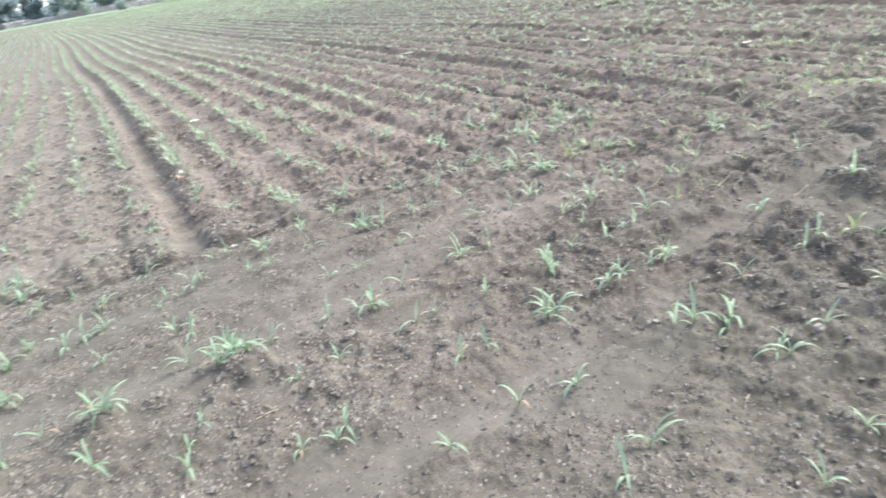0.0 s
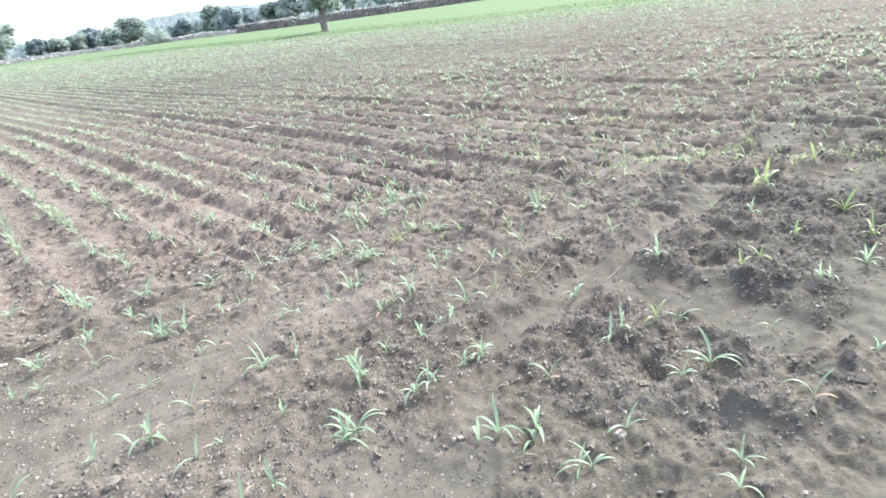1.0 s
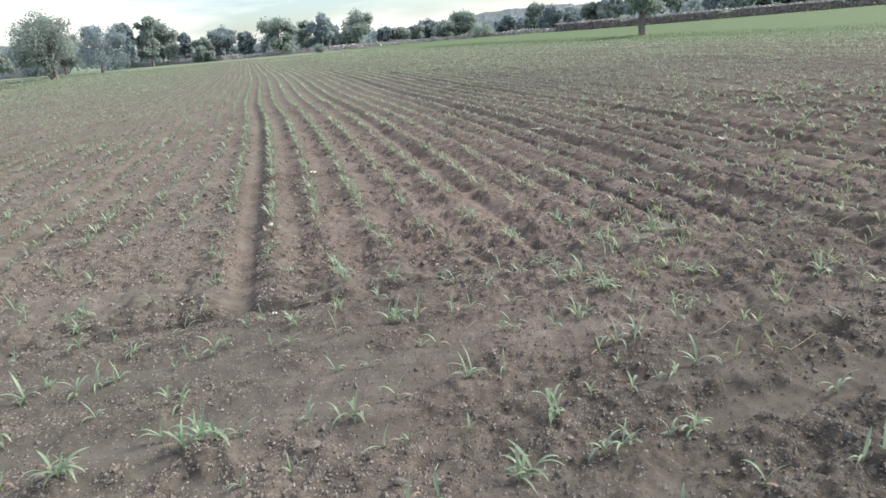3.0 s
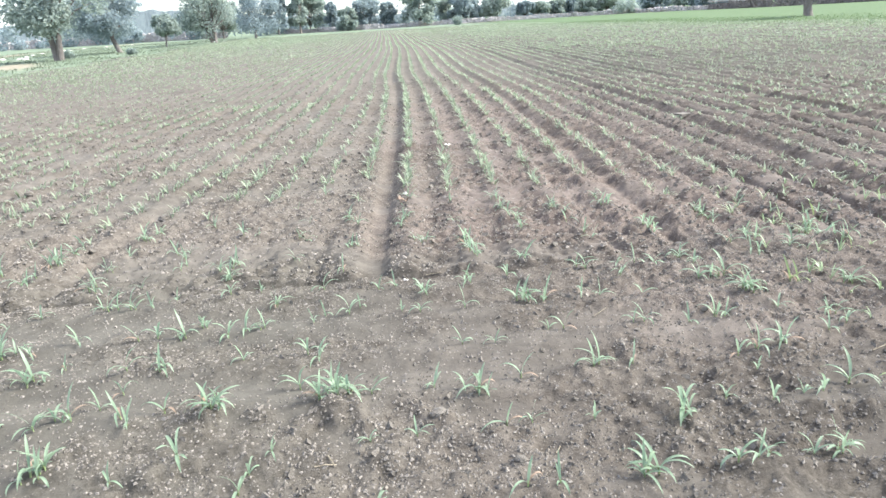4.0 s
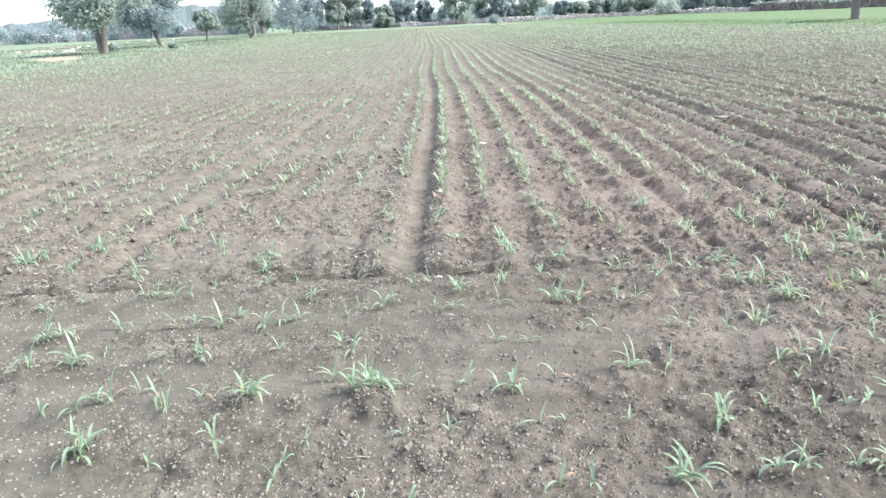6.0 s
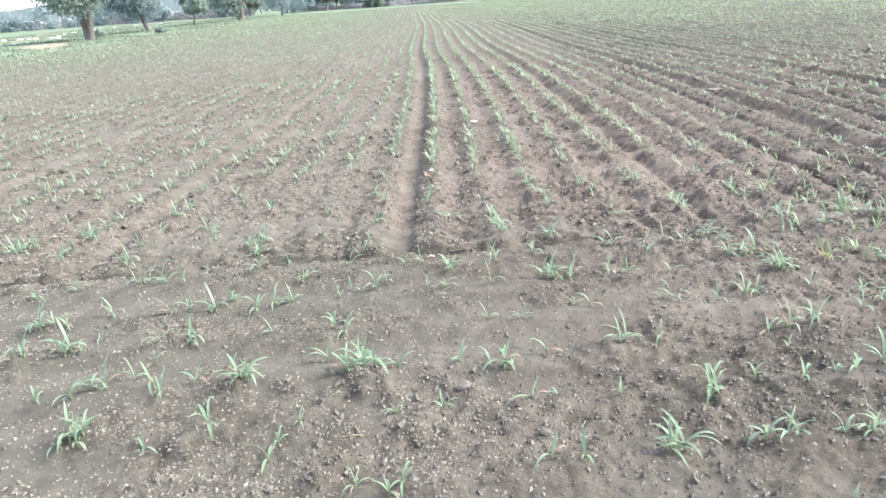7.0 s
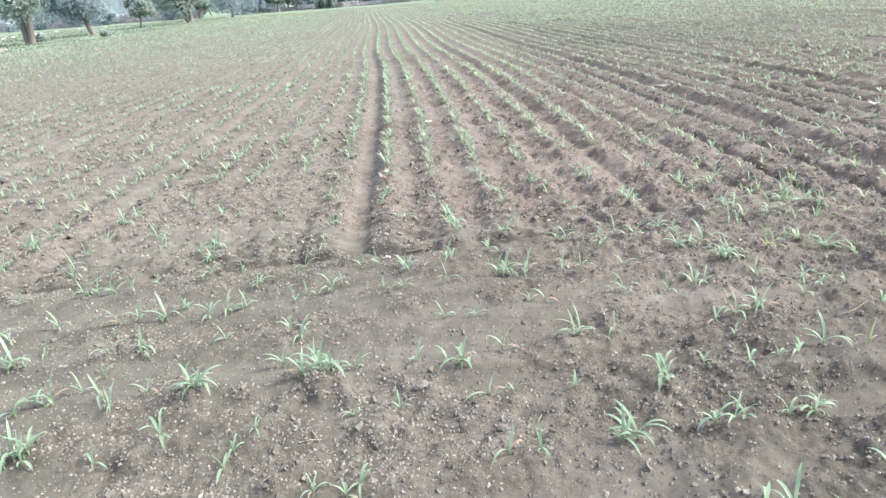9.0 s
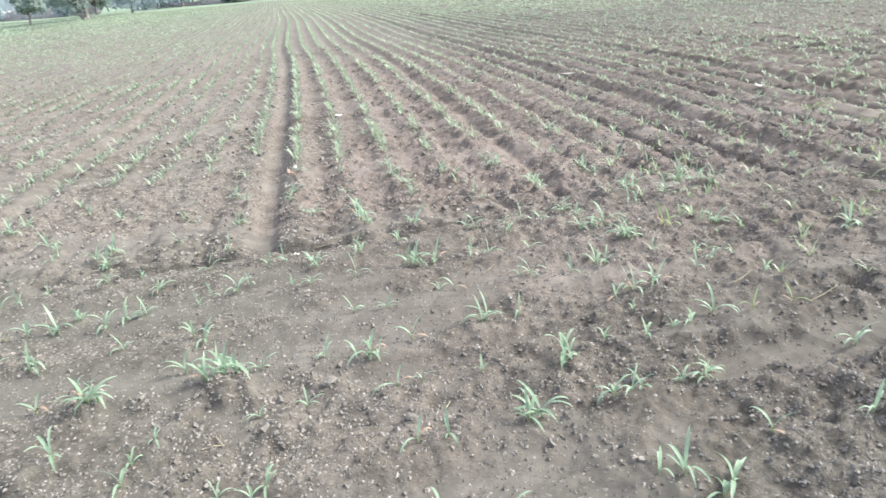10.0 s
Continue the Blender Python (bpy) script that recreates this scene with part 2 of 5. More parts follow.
rng = np.random.default_rng(11)
TABLES = [np.random.default_rng(100 + i).random((256, 256)) for i in range(12)]


def vnoise(x, y, i=0):
    """Smooth noise from -1 to 1."""
    t = TABLES[i % 12]
    xi, yi = np.floor(x).astype(int), np.floor(y).astype(int)
    fx, fy = x - xi, y - yi
    fx, fy = fx * fx * (3 - 2 * fx), fy * fy * (3 - 2 * fy)
    a, b = t[xi % 256, yi % 256], t[(xi + 1) % 256, yi % 256]
    c, d = t[xi % 256, (yi + 1) % 256], t[(xi + 1) % 256, (yi + 1) % 256]
    return 2 * ((a * (1 - fx) + b * fx) * (1 - fy) + (c * (1 - fx) + d * fx) * fy) - 1


def step(a, b, x):
    t = np.clip((x - a) / (b - a), 0, 1)
    return t * t * (3 - 2 * t)


# ---- the field's plan ----
ROW = 0.415                                   # metres between the sown rows


def drift(y):
    """How far the rows have wandered sideways at y, for they were sown by eye."""
    a = np.zeros(np.shape(y))
    for s in (-1.4, -0.7, 0.0, 0.7, 1.4):
        a = a + np.interp(y + s, [4, 5.2, 7.5, 9.6, 13, 16.3, 18.3, 20, 25, 31, 41, 46, 52, 60, 71, 80, 92, 120],
                          [-0.03, -0.02, 0.03, 0.05, 0.045, 0.01, -0.11, -0.15, -0.14, -0.14, -0.22, -0.40, -0.54, -0.72, -1.0, -1.28, -1.75, -2.6]) / 5
    return a


def row_x(x0, y):
    """Where the row that starts at x0 runs at y."""
    lean = np.where(x0 < -0.6, 1 - 0.011 * np.clip(y - 4, 0, 14), 1.0)
    return x0 * lean + drift(y)


def row_start(x):
    """The line where the long rows end at the headland."""
    near = 3.85 + 0.03 * x + 0.05 * vnoise(x * 1.3, x * 0, 3)
    beyond = np.interp(x, [1.5, 2.4, 3.2, 4.2, 5.2, 8, 14, 44], [0.0, 0.35, 0.05, -0.8, -1.5, -4.2, -12.5, -45])
    return near + beyond


def right_edge(y):
    """Where the drilled field gives way to the lush plot beside it."""
    return np.interp(y, [0, 27, 35, 47, 59, 79, 108, 130], [34, 30.5, 28.6, 27.4, 26, 22.8, 21, 20])


def left_edge(y):
    return -20.6 - 0.095 * np.clip(y - 50, 0, 120)


# smooth silted hollows, crumbly ridges of turned soil (each along a line, with half its width) and footprints beside the headland
HOLLOWS = [(2.45, 1.55, 2.42, 1.0, 0.21), (1.6, 1.9, 4.0, 2.06, 0.09), (3.2, 0.95, 2.4, 0.38, 0.20)]
RIDGES = [(2.64, 1.80, 2.80, 1.10, 0.085, 0.06), (1.88, 1.38, 2.08, 0.82, 0.07, 0.055), (1.64, 1.04, 1.92, 0.60, 0.07, 0.05), (4.25, 1.98, 3.95, 1.22, 0.2, 0.075),
          (1.92, 1.62, 2.0, 1.42, 0.10, 0.05), (1.02, 1.12, 1.04, 0.66, 0.06, 0.035), (4.5, 2.7, 5.15, 1.1, 0.16, 0.035), (3.3, 1.75, 3.5, 1.35, 0.09, 0.045), (0.9, 1.75, 0.94, 1.4, 0.06, 0.03)]
# small scarps of slipped crust: a line and its drop, the low side towards the headland
SCARPS = [(1.76, 0.94, 1.73, 0.64, 0.04), (1.73, 0.64, 1.67, 0.46, 0.03), (1.93, 1.27, 2.06, 0.95, 0.045), (1.83, 1.55, 1.98, 1.43, 0.04), (2.68, 1.35, 2.70, 1.14, 0.045), (2.70, 1.14, 2.87, 1.04, 0.045),
          (1.47, 1.47, 1.45, 1.26, 0.035), (0.95, 1.57, 0.98, 1.40, 0.03), (0.87, 1.88, 1.05, 1.77, 0.04), (1.62, 2.09, 2.16, 1.94, 0.032), (2.0, 2.14, 2.12, 1.91, 0.03), (4.4, 2.1, 4.75, 1.8, 0.07), (2.64, 1.62, 2.68, 1.35, 0.04)]
# small crumbly heaps on the headland: place, width and height
HEAPS = [(-0.34, 2.35, 0.06, 0.04), (0.06, 2.26, 0.06, 0.035), (-0.21, 2.21, 0.05, 0.025), (-1.03, 2.03, 0.05, 0.03), (0.71, 2.28, 0.07, 0.035), (0.95, 2.26, 0.06, 0.03), (0.93, 2.01, 0.05, 0.03), (-0.46, 2.97, 0.06, 0.025), (0.77, 2.21, 0.05, 0.03), (0.24, 4.68, 0.1, 0.04), (-0.37, 1.83, 0.05, 0.04), (-0.90, 2.38, 0.06, 0.03), (-0.94, 2.27, 0.06, 0.025), (0.71, 2.50, 0.08, 0.02), (-0.68, 2.38, 0.05, 0.02), (-0.45, 1.75, 0.06, 0.035), (1.06, 2.68, 0.07, 0.02), (-0.34, 3.73, 0.07, 0.03), (2.04, 3.92, 0.1, 0.03), (-1.41, 2.21, 0.05, 0.02), (-2.58, 3.86, 0.12, 0.03), (0.48, 2.18, 0.05, 0.02)]
PRINTS = [(2.61, 2.34, 0.08, 0.055), (1.50, 2.30, 0.075, 0.05), (2.88, 2.40, 0.06, 0.045), (0.47, 2.02, 0.05, 0.03), (1.24, 2.36, 0.05, 0.035), (-1.05, 1.96, 0.06, 0.018)]


def from_line(x, y, x1, y1, x2, y2):
    dx, dy = x2 - x1, y2 - y1
    t = np.clip(((x - x1) * dx + (y - y1) * dy) / (dx * dx + dy * dy), 0, 1)
    return np.hypot(x - x1 - t * dx, y - y1 - t * dy)


def hollow(x, y):
    m = np.zeros(np.shape(x))
    wob = 1 + 0.55 * vnoise(x * 4, y * 4, 7) + 0.35 * vnoise(x * 11, y * 11, 2)
    for *line, w in HOLLOWS:
        m = np.maximum(m, 1 - step(0.35, 1.4, from_line(x, y, *line) / w * wob))
    return m


def ridge(x, y):
    h = np.zeros(np.shape(x))
    wob = 1 + 0.5 * vnoise(x * 7, y * 7, 3)
    for *line, w, a in RIDGES:
        h = np.maximum(h, a * np.exp(-(from_line(x, y, *line) / w * wob) ** 2))
    return h


def heaps(x, y):
    h = np.zeros(np.shape(x))
    wob = 1 + 0.4 * vnoise(x * 10, y * 10, 5)
    for x1, y1, w, a in HEAPS:
        h = np.maximum(h, a * np.exp(-(np.hypot(0.8 * (x - x1), y - y1) / w * wob) ** 2))
    return h


def silt(x, y):
    """1 where rain has washed the soil smooth, 0 where it lies in crumbs; the bands run across the headland."""
    u, w = x + 0.12 * vnoise(x * 2.3, y * 2.3, 1), y + 0.08 * vnoise(x * 3.1, y * 3.1, 4)
    q = vnoise(u * 1.15 + 5, w * 2.7, 6) + 0.45 * vnoise(u * 3.7, w * 6.1, 2) + 0.2 * vnoise(u * 11, w * 14, 5)
    return np.clip(np.maximum(0.88 * (1 - step(-0.35, 0.35, q + 0.15 + 0.35 * step(0.6, 1.6, x))), 0.9 * hollow(x, y)) - 45 * heaps(x, y), 0, 1)


def scarp(x, y):
    h = np.zeros(np.shape(x))
    wob = 0.03 * vnoise(x * 9, y * 9, 6) + 0.012 * vnoise(x * 31, y * 31, 9)
    for x1, y1, x2, y2, a in SCARPS:
        l = math.hypot(x2 - x1, y2 - y1)
        ux, uy = (x2 - x1) / l, (y2 - y1) / l
        nx, ny = (-uy, ux) if -uy * x1 + ux * y1 > 0 else (uy, -ux)
        s = (x - x1) * nx + (y - y1) * ny + wob
        t = (x - x1) * ux + (y - y1) * uy
        ends = step(-0.08, 0.06, t) * (1 - step(l - 0.06, l + 0.08, t))
        h = np.maximum(h, 0.55 * a * ends * step(-0.008, 0.014, s) * (1 - step(0.02, 0.22, s)))
    return h


def rough(x, y):
    """1 where the ground is turned in clods, right of the headland."""
    return step(1.3, 2.6, x + 0.35 * vnoise(x * 1.1, y * 1.1, 5) - 0.12 * (y - 2)) * (1 - step(2.7, 3.9, y + 0.2 * vnoise(x * 1.4, y * 1.4, 2))) * (1 - 0.65 * np.exp(-((x - 2.8) / 0.6) ** 2 - ((y - 2.9) / 0.7) ** 2))


def height(x, y):
    x, y = np.asarray(x, float), np.asarray(y, float)
    r = np.hypot(x, y)
    fine = (1 - step(14, 36, r)) * step(-0.5, 0.2, y)
    infield = step(-0.04, 0.05, y - row_start(x))
    xr = x - drift(y)
    xr = np.where(xr < -0.6, xr / (1 - 0.011 * np.clip(y - 4, 0, 14)), xr)
    amp = 1 - step(25, 60, r)
    heavy = step(1.6, 3.6, x)
    h = infield * amp * (0.010 + 0.009 * step(-0.9, 0.2, x) - 0.009 * heavy) * np.cos(2 * np.pi * (xr + 0.03) / ROW)
    # the drill's wheels left a deep furrow after every fifth row
    for j in range(-3, 13):
        x0 = -0.23 + 2.09 * j
        deep, wide = (0.026, 0.055) if j == 1 else (0.055, 0.12) if j > 1 else (0.026, 0.085)
        if j:
            off = xr - x0 + 0.035 * vnoise(x * 3 + j, y * 2.2, 4) + 0.015 * vnoise(x * 11, y * 9, 9)
            h = h - infield * (1 - step(40, 90, r)) * deep * np.exp(-np.abs(off / wide) ** 2.5)
            h = h + infield * (1 - step(40, 90, r)) * 0.3 * deep * np.exp(-((off - 1.8 * wide) / wide) ** 2)
    h = h - infield * (1 - step(40, 90, r)) * 0.029 * step(-0.36, -0.28, xr) * (1 - step(-0.20, -0.12, xr))
    h = h + infield * amp * 0.024 * np.exp(-((xr - 0.0) / 0.10) ** 2)
    # the soil between the drilled rows lies in low crumbly welts
    h = h + infield * (1 - step(12, 24, r)) * 0.016 * np.maximum(0, 0.6 * vnoise(x * 5.5, y * 3.5, 6) + 0.5 * vnoise(x * 15, y * 11, 3)) * step(-0.2, 0.4, vnoise(x * 1.3, y * 0.7, 1))
    # long ragged grooves beside the rows of the heavier ground, deeper along some rows than others
    bent = xr - 0.14 + 0.018 * vnoise(x * 2, y * 1.1, 7) + 0.008 * vnoise(x * 9, y * 7, 1)
    row = np.floor(bent / ROW + 0.5)
    strength = 0.45 + 0.55 * TABLES[3][row.astype(int) % 256, 7]
    groove = np.abs(bent - row * ROW)
    broken = 0.35 + 0.65 * step(-0.45, 0.15, vnoise(row * 3.7, y * 0.45, 5) + 0.4 * vnoise(x * 3, y * 1.7, 8))
    h = h - infield * step(1.9, 3.4, x) * (1 - step(36, 62, r)) * 0.11 * strength * broken * (1 - step(0.02, 0.075, groove))
    # the headland: sown across, its shallow ridges run along x
    head = (1 - infield) * step(-0.5, 0.2, y) * (1 - step(5, 7, np.abs(x)))
    h = h + head * 0.012 * np.cos(2 * np.pi * (y - 2.12 + 0.05 * vnoise(x * 0.8, y * 0.8, 2)) / 0.36)
    h = h - 0.034 * np.exp(-(np.abs(y - row_start(x) + 0.02) / 0.017) ** 3) * step(-3.4, -2.4, x) * (1 - step(1.0, 1.8, x)) * step(-0.95, -0.4, vnoise(x * 2.1, y, 4))
    h = h + 0.02 * step(-0.02, 0.02, y - row_start(x)) * (1 - step(0.1, 0.7, y - row_start(x))) * step(-3.2, -2.2, x) * (1 - step(1.4, 2.0, x)) * step(-0.6, 0.1, vnoise(x * 1.7, y * 0.3, 4))
    # clods and crumbs
    smooth = hollow(x, y) * (r < 8)
    rid = ridge(x, y) * (r < 8)
    ro = np.clip(rough(x, y) * (1 - 0.7 * smooth) + 3 * rid, 0, 0.6)
    h = h + 0.5 * rid + scarp(x, y) * (r < 5) - 0.012 * smooth + 0.012 * head * (1 - silt(x, y))
    for x1, y1, w, a in PRINTS:
        h = h - a * np.exp(-(np.hypot(x - x1, 1.5 * (y - y1)) / w) ** 4)
    heap = heaps(x, y) * (r < 9)
    h = h + heap * (1 + 0.5 * vnoise(x * 24, y * 24, 2))
    bumpy = 1.15 - 0.95 * silt(x, y)
    furrow = infield * step(-0.35, -0.28, xr) * (1 - step(-0.16, -0.12, xr))
    mound = step(0.05, 0.5, vnoise(x * 2.4 + 1, y * 3.0, 8) - 0.5 * silt(x, y) + 0.25 * step(0.5, 1.8, x)) * (1 - infield) * fine * (1 - smooth)
    h = h + mound * (0.030 * np.maximum(0, vnoise(x * 8.5, y * 9.5, 3)) + 0.020 * np.maximum(0, vnoise(x * 17, y * 18, 7)))
    patch = fine * ((0.42 + 0.4 * step(0.2, 1.2, x)) * bumpy * (1 - 0.5 * smooth) + 0.85 * ro + (0.55 - 0.42 * heavy) * infield) * (1 - 0.85 * furrow)
    for i, (f, a) in enumerate(((2.6, 0.012), (6.0, 0.014), (13.0, 0.015), (27.0, 0.012), (53.0, 0.007))):
        n = vnoise(x * f + 3.7 * i, y * f - 2.1 * i, i)
        h = h + a * patch * (1 - (0.5 if i < 2 else -0.25) * infield) * (1 + (0.9 if i < 2 else 0.0 if i == 2 else -0.55) * ro) * (np.abs(n) ** 0.8 * np.sign(n) if i < 2 else np.maximum(n, -0.25) * 1.3)
    big = vnoise(x * 4.3 + 0.4 * vnoise(x * 9, y * 9, 2), y * 4.3, 8)
    h = h + ro * fine * (0.016 * step(0.1, 0.5, big) - 0.012 * step(0.3, 0.8, -big) + 0.010 * (1 - 2 * np.abs(vnoise(x * 3.1 + 7, y * 5.2, 10))))
    # thin ledges where the wet crust has slipped
    ledge = vnoise(x * 1.7 + 0.3 * vnoise(x * 6, y * 6, 3), y * 2.6 + 0.3 * vnoise(x * 7, y * 5, 8), 11) + 0.25 * vnoise(x * 9, y * 9, 7)
    h = h + np.clip(ro + 0.25 * step(0.6, 1.4, x) * (1 - infield), 0, 1) * fine * (0.024 * step(-0.06, 0.04, ledge) + 0.022 * step(0.34, 0.44, ledge) - 0.022 * step(0.36, 0.46, -ledge))
    # broad swell of the land
    h = h + 0.03 * vnoise(x * 0.12, y * 0.12, 9) * step(4, 15, r)
    return h - 0.0


def ground_mesh():
    """One sheet to the horizon, fine close by and coarser with distance."""
    az = np.r_[np.arange(-180, -43, 2.0), np.arange(-42, 84, 0.232), np.arange(85, 179, 2.0)]
    az = np.radians(az)
    rad = [0.004]
    while rad[-1] < 4200:
        q = rad[-1]
        rad.append(q * (1.15 if q < 0.6 else 1.003 if 4.1 < q < 4.95 else 1.0060 if q < 6 else 1.0052 if q < 26 else 1.008 if q < 50 else 1.03) + 0.002)
    rad = np.array(rad)
    A, R = np.meshgrid(az, rad)
    X, Y = R * np.sin(A), R * np.cos(A) - 0.35
    Z = height(X.ravel(), Y.ravel())
    n, m = X.shape
    v = np.stack([X.ravel(), Y.ravel(), Z], -1)
    i = np.arange(n - 1)[:, None] * m + np.arange(m)[None]
    j = np.arange(n - 1)[:, None] * m + (np.arange(m)[None] + 1) % m
    f = np.stack([i, i + m, j + m, j], -1).reshape(-1, 4)
    me = mesh_of("ground", v, f, SOIL, True)
    x, y = v[:, 0], v[:, 1]
    wob = 1.5 * vnoise(x * 0.3, y * 0.3, 1)
    lush = step(-11, 4, x - right_edge(y) + 1.6 * wob + 1.5 * vnoise(x * 1.3, y * 1.3, 5))
    verge = step(0.5, -1.5, x - left_edge(y) + wob) + step(116, 122, y + wob)
    damp = 0.3 * step(0.45, 1.15, x + 0.3 * vnoise(x * 1.7, y * 1.7, 4)) * (1 - step(1.7, 2.5, y + 0.3 * vnoise(x * 1.3, y * 1.3, 2))) * (1 - 0.7 * step(1.25, 1.7, x))
    damp = damp + 0.18 * step(1.6, 2.6, x) * (1 - step(3.6, 6.0, y + 0.25 * x - 1)) * step(-0.15, 0.35, vnoise(x * 1.1 + 3, y * 1.4, 7) + 0.3 * vnoise(x * 4, y * 5, 3))
    damp = damp + 0.35 * step(2.0, 2.6, x) * (1 - step(1.6, 2.4, y))
    damp = damp + 0.65 * step(2.5, 7.0, x) * step(0.2, 1.2, y - row_start(x)) * (1 - 0.6 * step(24, 45, np.hypot(x, y))) * (0.6 + 0.4 * vnoise(x * 0.5, y * 0.35, 3))
    # crumbly strips beside the middle rows have kept their damp
    xr = x - drift(y)
    for x0, w, a in ((0.20, 0.13, 0.6), (-0.56, 0.12, 0.35), (0.62, 0.10, 0.3), (-0.14, 0.05, 0.35), (1.98, 0.12, 0.5)):
        damp = damp + a * np.exp(-((xr - x0 + 0.04 * vnoise(x * 3, y * 2, 6)) / w) ** 2) * step(0.0, 0.4, y - row_start(x)) * (1 - step(20, 60, y)) * (0.6 + 0.4 * vnoise(x * 2, y * 1.2, 9))
    damp = np.clip(damp + 0.3 * step(0.1, 0.6, vnoise(x * 0.5, y * 0.9, 7)), 0, 1) * (1 - 0.15 * hollow(x, y))
    red = step(-0.9, 0.6, x + 0.6 * vnoise(x * 0.6, y * 0.6, 10)) * (1 - 0.75 * step(2.2, 4.0, x) * (1 - step(2.2, 3.4, y))) * (1 - step(8, 20, y)) * step(0.9, 1.9, y) * (0.6 + 0.4 * step(3.8, 4.6, y))
    field = step(0.1, 0.8, y - row_start(x)) * (1 - 0.8 * step(1.2, 6, x)) * (1 - 0.15 * step(1.5, 4.0, -x))
    field = np.maximum(field, 0.75 * step(2.2, 3.0, y + 0.15 * vnoise(x * 2, y * 2, 4)) * step(0.6, 1.5, x) * (1 - step(4.5, 7, x)) * (1 - step(5, 8, y)))
    dry = np.exp(-(np.hypot((x + 0.55 * (y - 48) + 27) / 2.0, (y - 48) / 6.0) * (1 + 0.4 * vnoise(x * 0.6, y * 0.6, 8))) ** 4)
    # the pale track along the verge
    for line in ((-42, 68, -55, 100), (-55, 100, -56, 146), (-56, 146, -40, 152)):
        dry = np.maximum(dry, 1 - step(0.7, 1.6, from_line(x, y, *line) + 0.5 * vnoise(x * 0.7, y * 0.4, 4)))
    washed = silt(x, y) * (1 - step(10, 20, np.hypot(x, y))) + 0.5 * step(10, 20, np.hypot(x, y))
    for name, values in (("lush", lush), ("verge", np.clip(verge, 0, 1) * (1 - lush)), ("damp", damp), ("red", red), ("field", field), ("dry", dry), ("silt", washed)):
        me.attributes.new(name, "FLOAT", "POINT").data.foreach_set("value", values.astype(np.float32))
    return me


ground = tagged(new("ground", ground_mesh()), "brown tilled field soil with furrows, clods and green verges", "soil", kind="structure")


# ---- maize: seedlings of the headland one by one ----
def blade_mesh(name, length, width, rise, droop, twist, material, segments=7):
    """A maize leaf: a folded, tapering blade that leaves the stem at the angle rise and bends over by droop."""
    bm = bmesh.new()
    prev, out, up = None, 0.0, 0.0
    for i in range(segments + 1):
        s = i / segments
        lean = rise - droop * s ** 1.3
        if i:
            out, up = out + length / segments * math.cos(lean), up + length / segments * math.sin(lean)
        w = width * (0.5 + 1.1 * s) * (1 - s ** 2.4) if s < 1 else 0.0004
        side = Vector((math.sin(twist * s), math.cos(twist * s), 0)) * max(w, 0.0004)
        mid = Vector((out, 0, up))
        fold = Vector((0, 0, 0.35 * w))
        row = [bm.verts.new(mid - side + fold), bm.verts.new(mid), bm.verts.new(mid + side + fold)]
        if prev:
            for a in (0, 1):
                bm.faces.new((prev[a], prev[a + 1], row[a + 1], row[a]))
        prev = row
    for f in bm.faces:
        f.smooth = True
    me = bpy.data.meshes.new(name)
    bm.to_mesh(me)
    bm.free()
    me.materials.append(material)
    return me


def stem_mesh(name, tall, thick, material):
    bm = bmesh.new()
    rings = []
    for z, w in ((-0.02, 1.0), (0.3 * tall, 1.05), (0.75 * tall, 0.85), (tall, 0.5)):
        rings.append([bm.verts.new((thick * w * math.cos(a), thick * w * math.sin(a), z)) for a in (0, 1.05, 2.09, 3.14, 4.19, 5.24)])
    for a, b in zip(rings, rings[1:]):
        for i in range(6):
            bm.faces.new((a[i], a[(i + 1) % 6], b[(i + 1) % 6], b[i]))
    bm.faces.new(rings[-1])
    me = bpy.data.meshes.new(name)
    bm.to_mesh(me)
    bm.free()
    me.materials.append(material)
    return me


def seedling(rnd, leaves, material, label):
    """One maize seedling, about 0.1 m tall, at the origin."""
    root = thing("maize_seedling", label, "seedling", "maize seedlings of the field")
    tall = rnd.uniform(0.018, 0.032)
    stem = new("stem", stem_mesh("stem", tall, 0.0032, STEM))
    stem.parent = root
    turn = rnd.uniform(0, 6.28)
    for i in range(leaves):
        turn += math.pi + rnd.uniform(-0.8, 0.8)
        inner, lowest = i == leaves - 1, i == 0
        length = rnd.uniform(0.085, 0.14) * (0.7 if lowest else 1.1 if inner else 1.0)
        rise, droop = (radians(rnd.uniform(76, 89)), radians(rnd.uniform(10, 75))) if inner else (radians(rnd.uniform(48, 78)), radians(rnd.uniform(65, 140)))
        dry = lowest and rnd.random() < 0.15
        blade = blade_mesh("leaf", length, rnd.uniform(0.0052, 0.0078), rise, droop, rnd.uniform(-0.9, 0.9), DRY_LEAF if dry else material, 8)
        leaf = new("leaf", blade)
        leaf.parent = root
        leaf.matrix_basis = pose(0, 0, tall * (0.35 + 0.6 * i / leaves), 0, 0, math.degrees(turn))
        if dry:
            tagged(leaf, "withered brown lowest leaf")
    return root


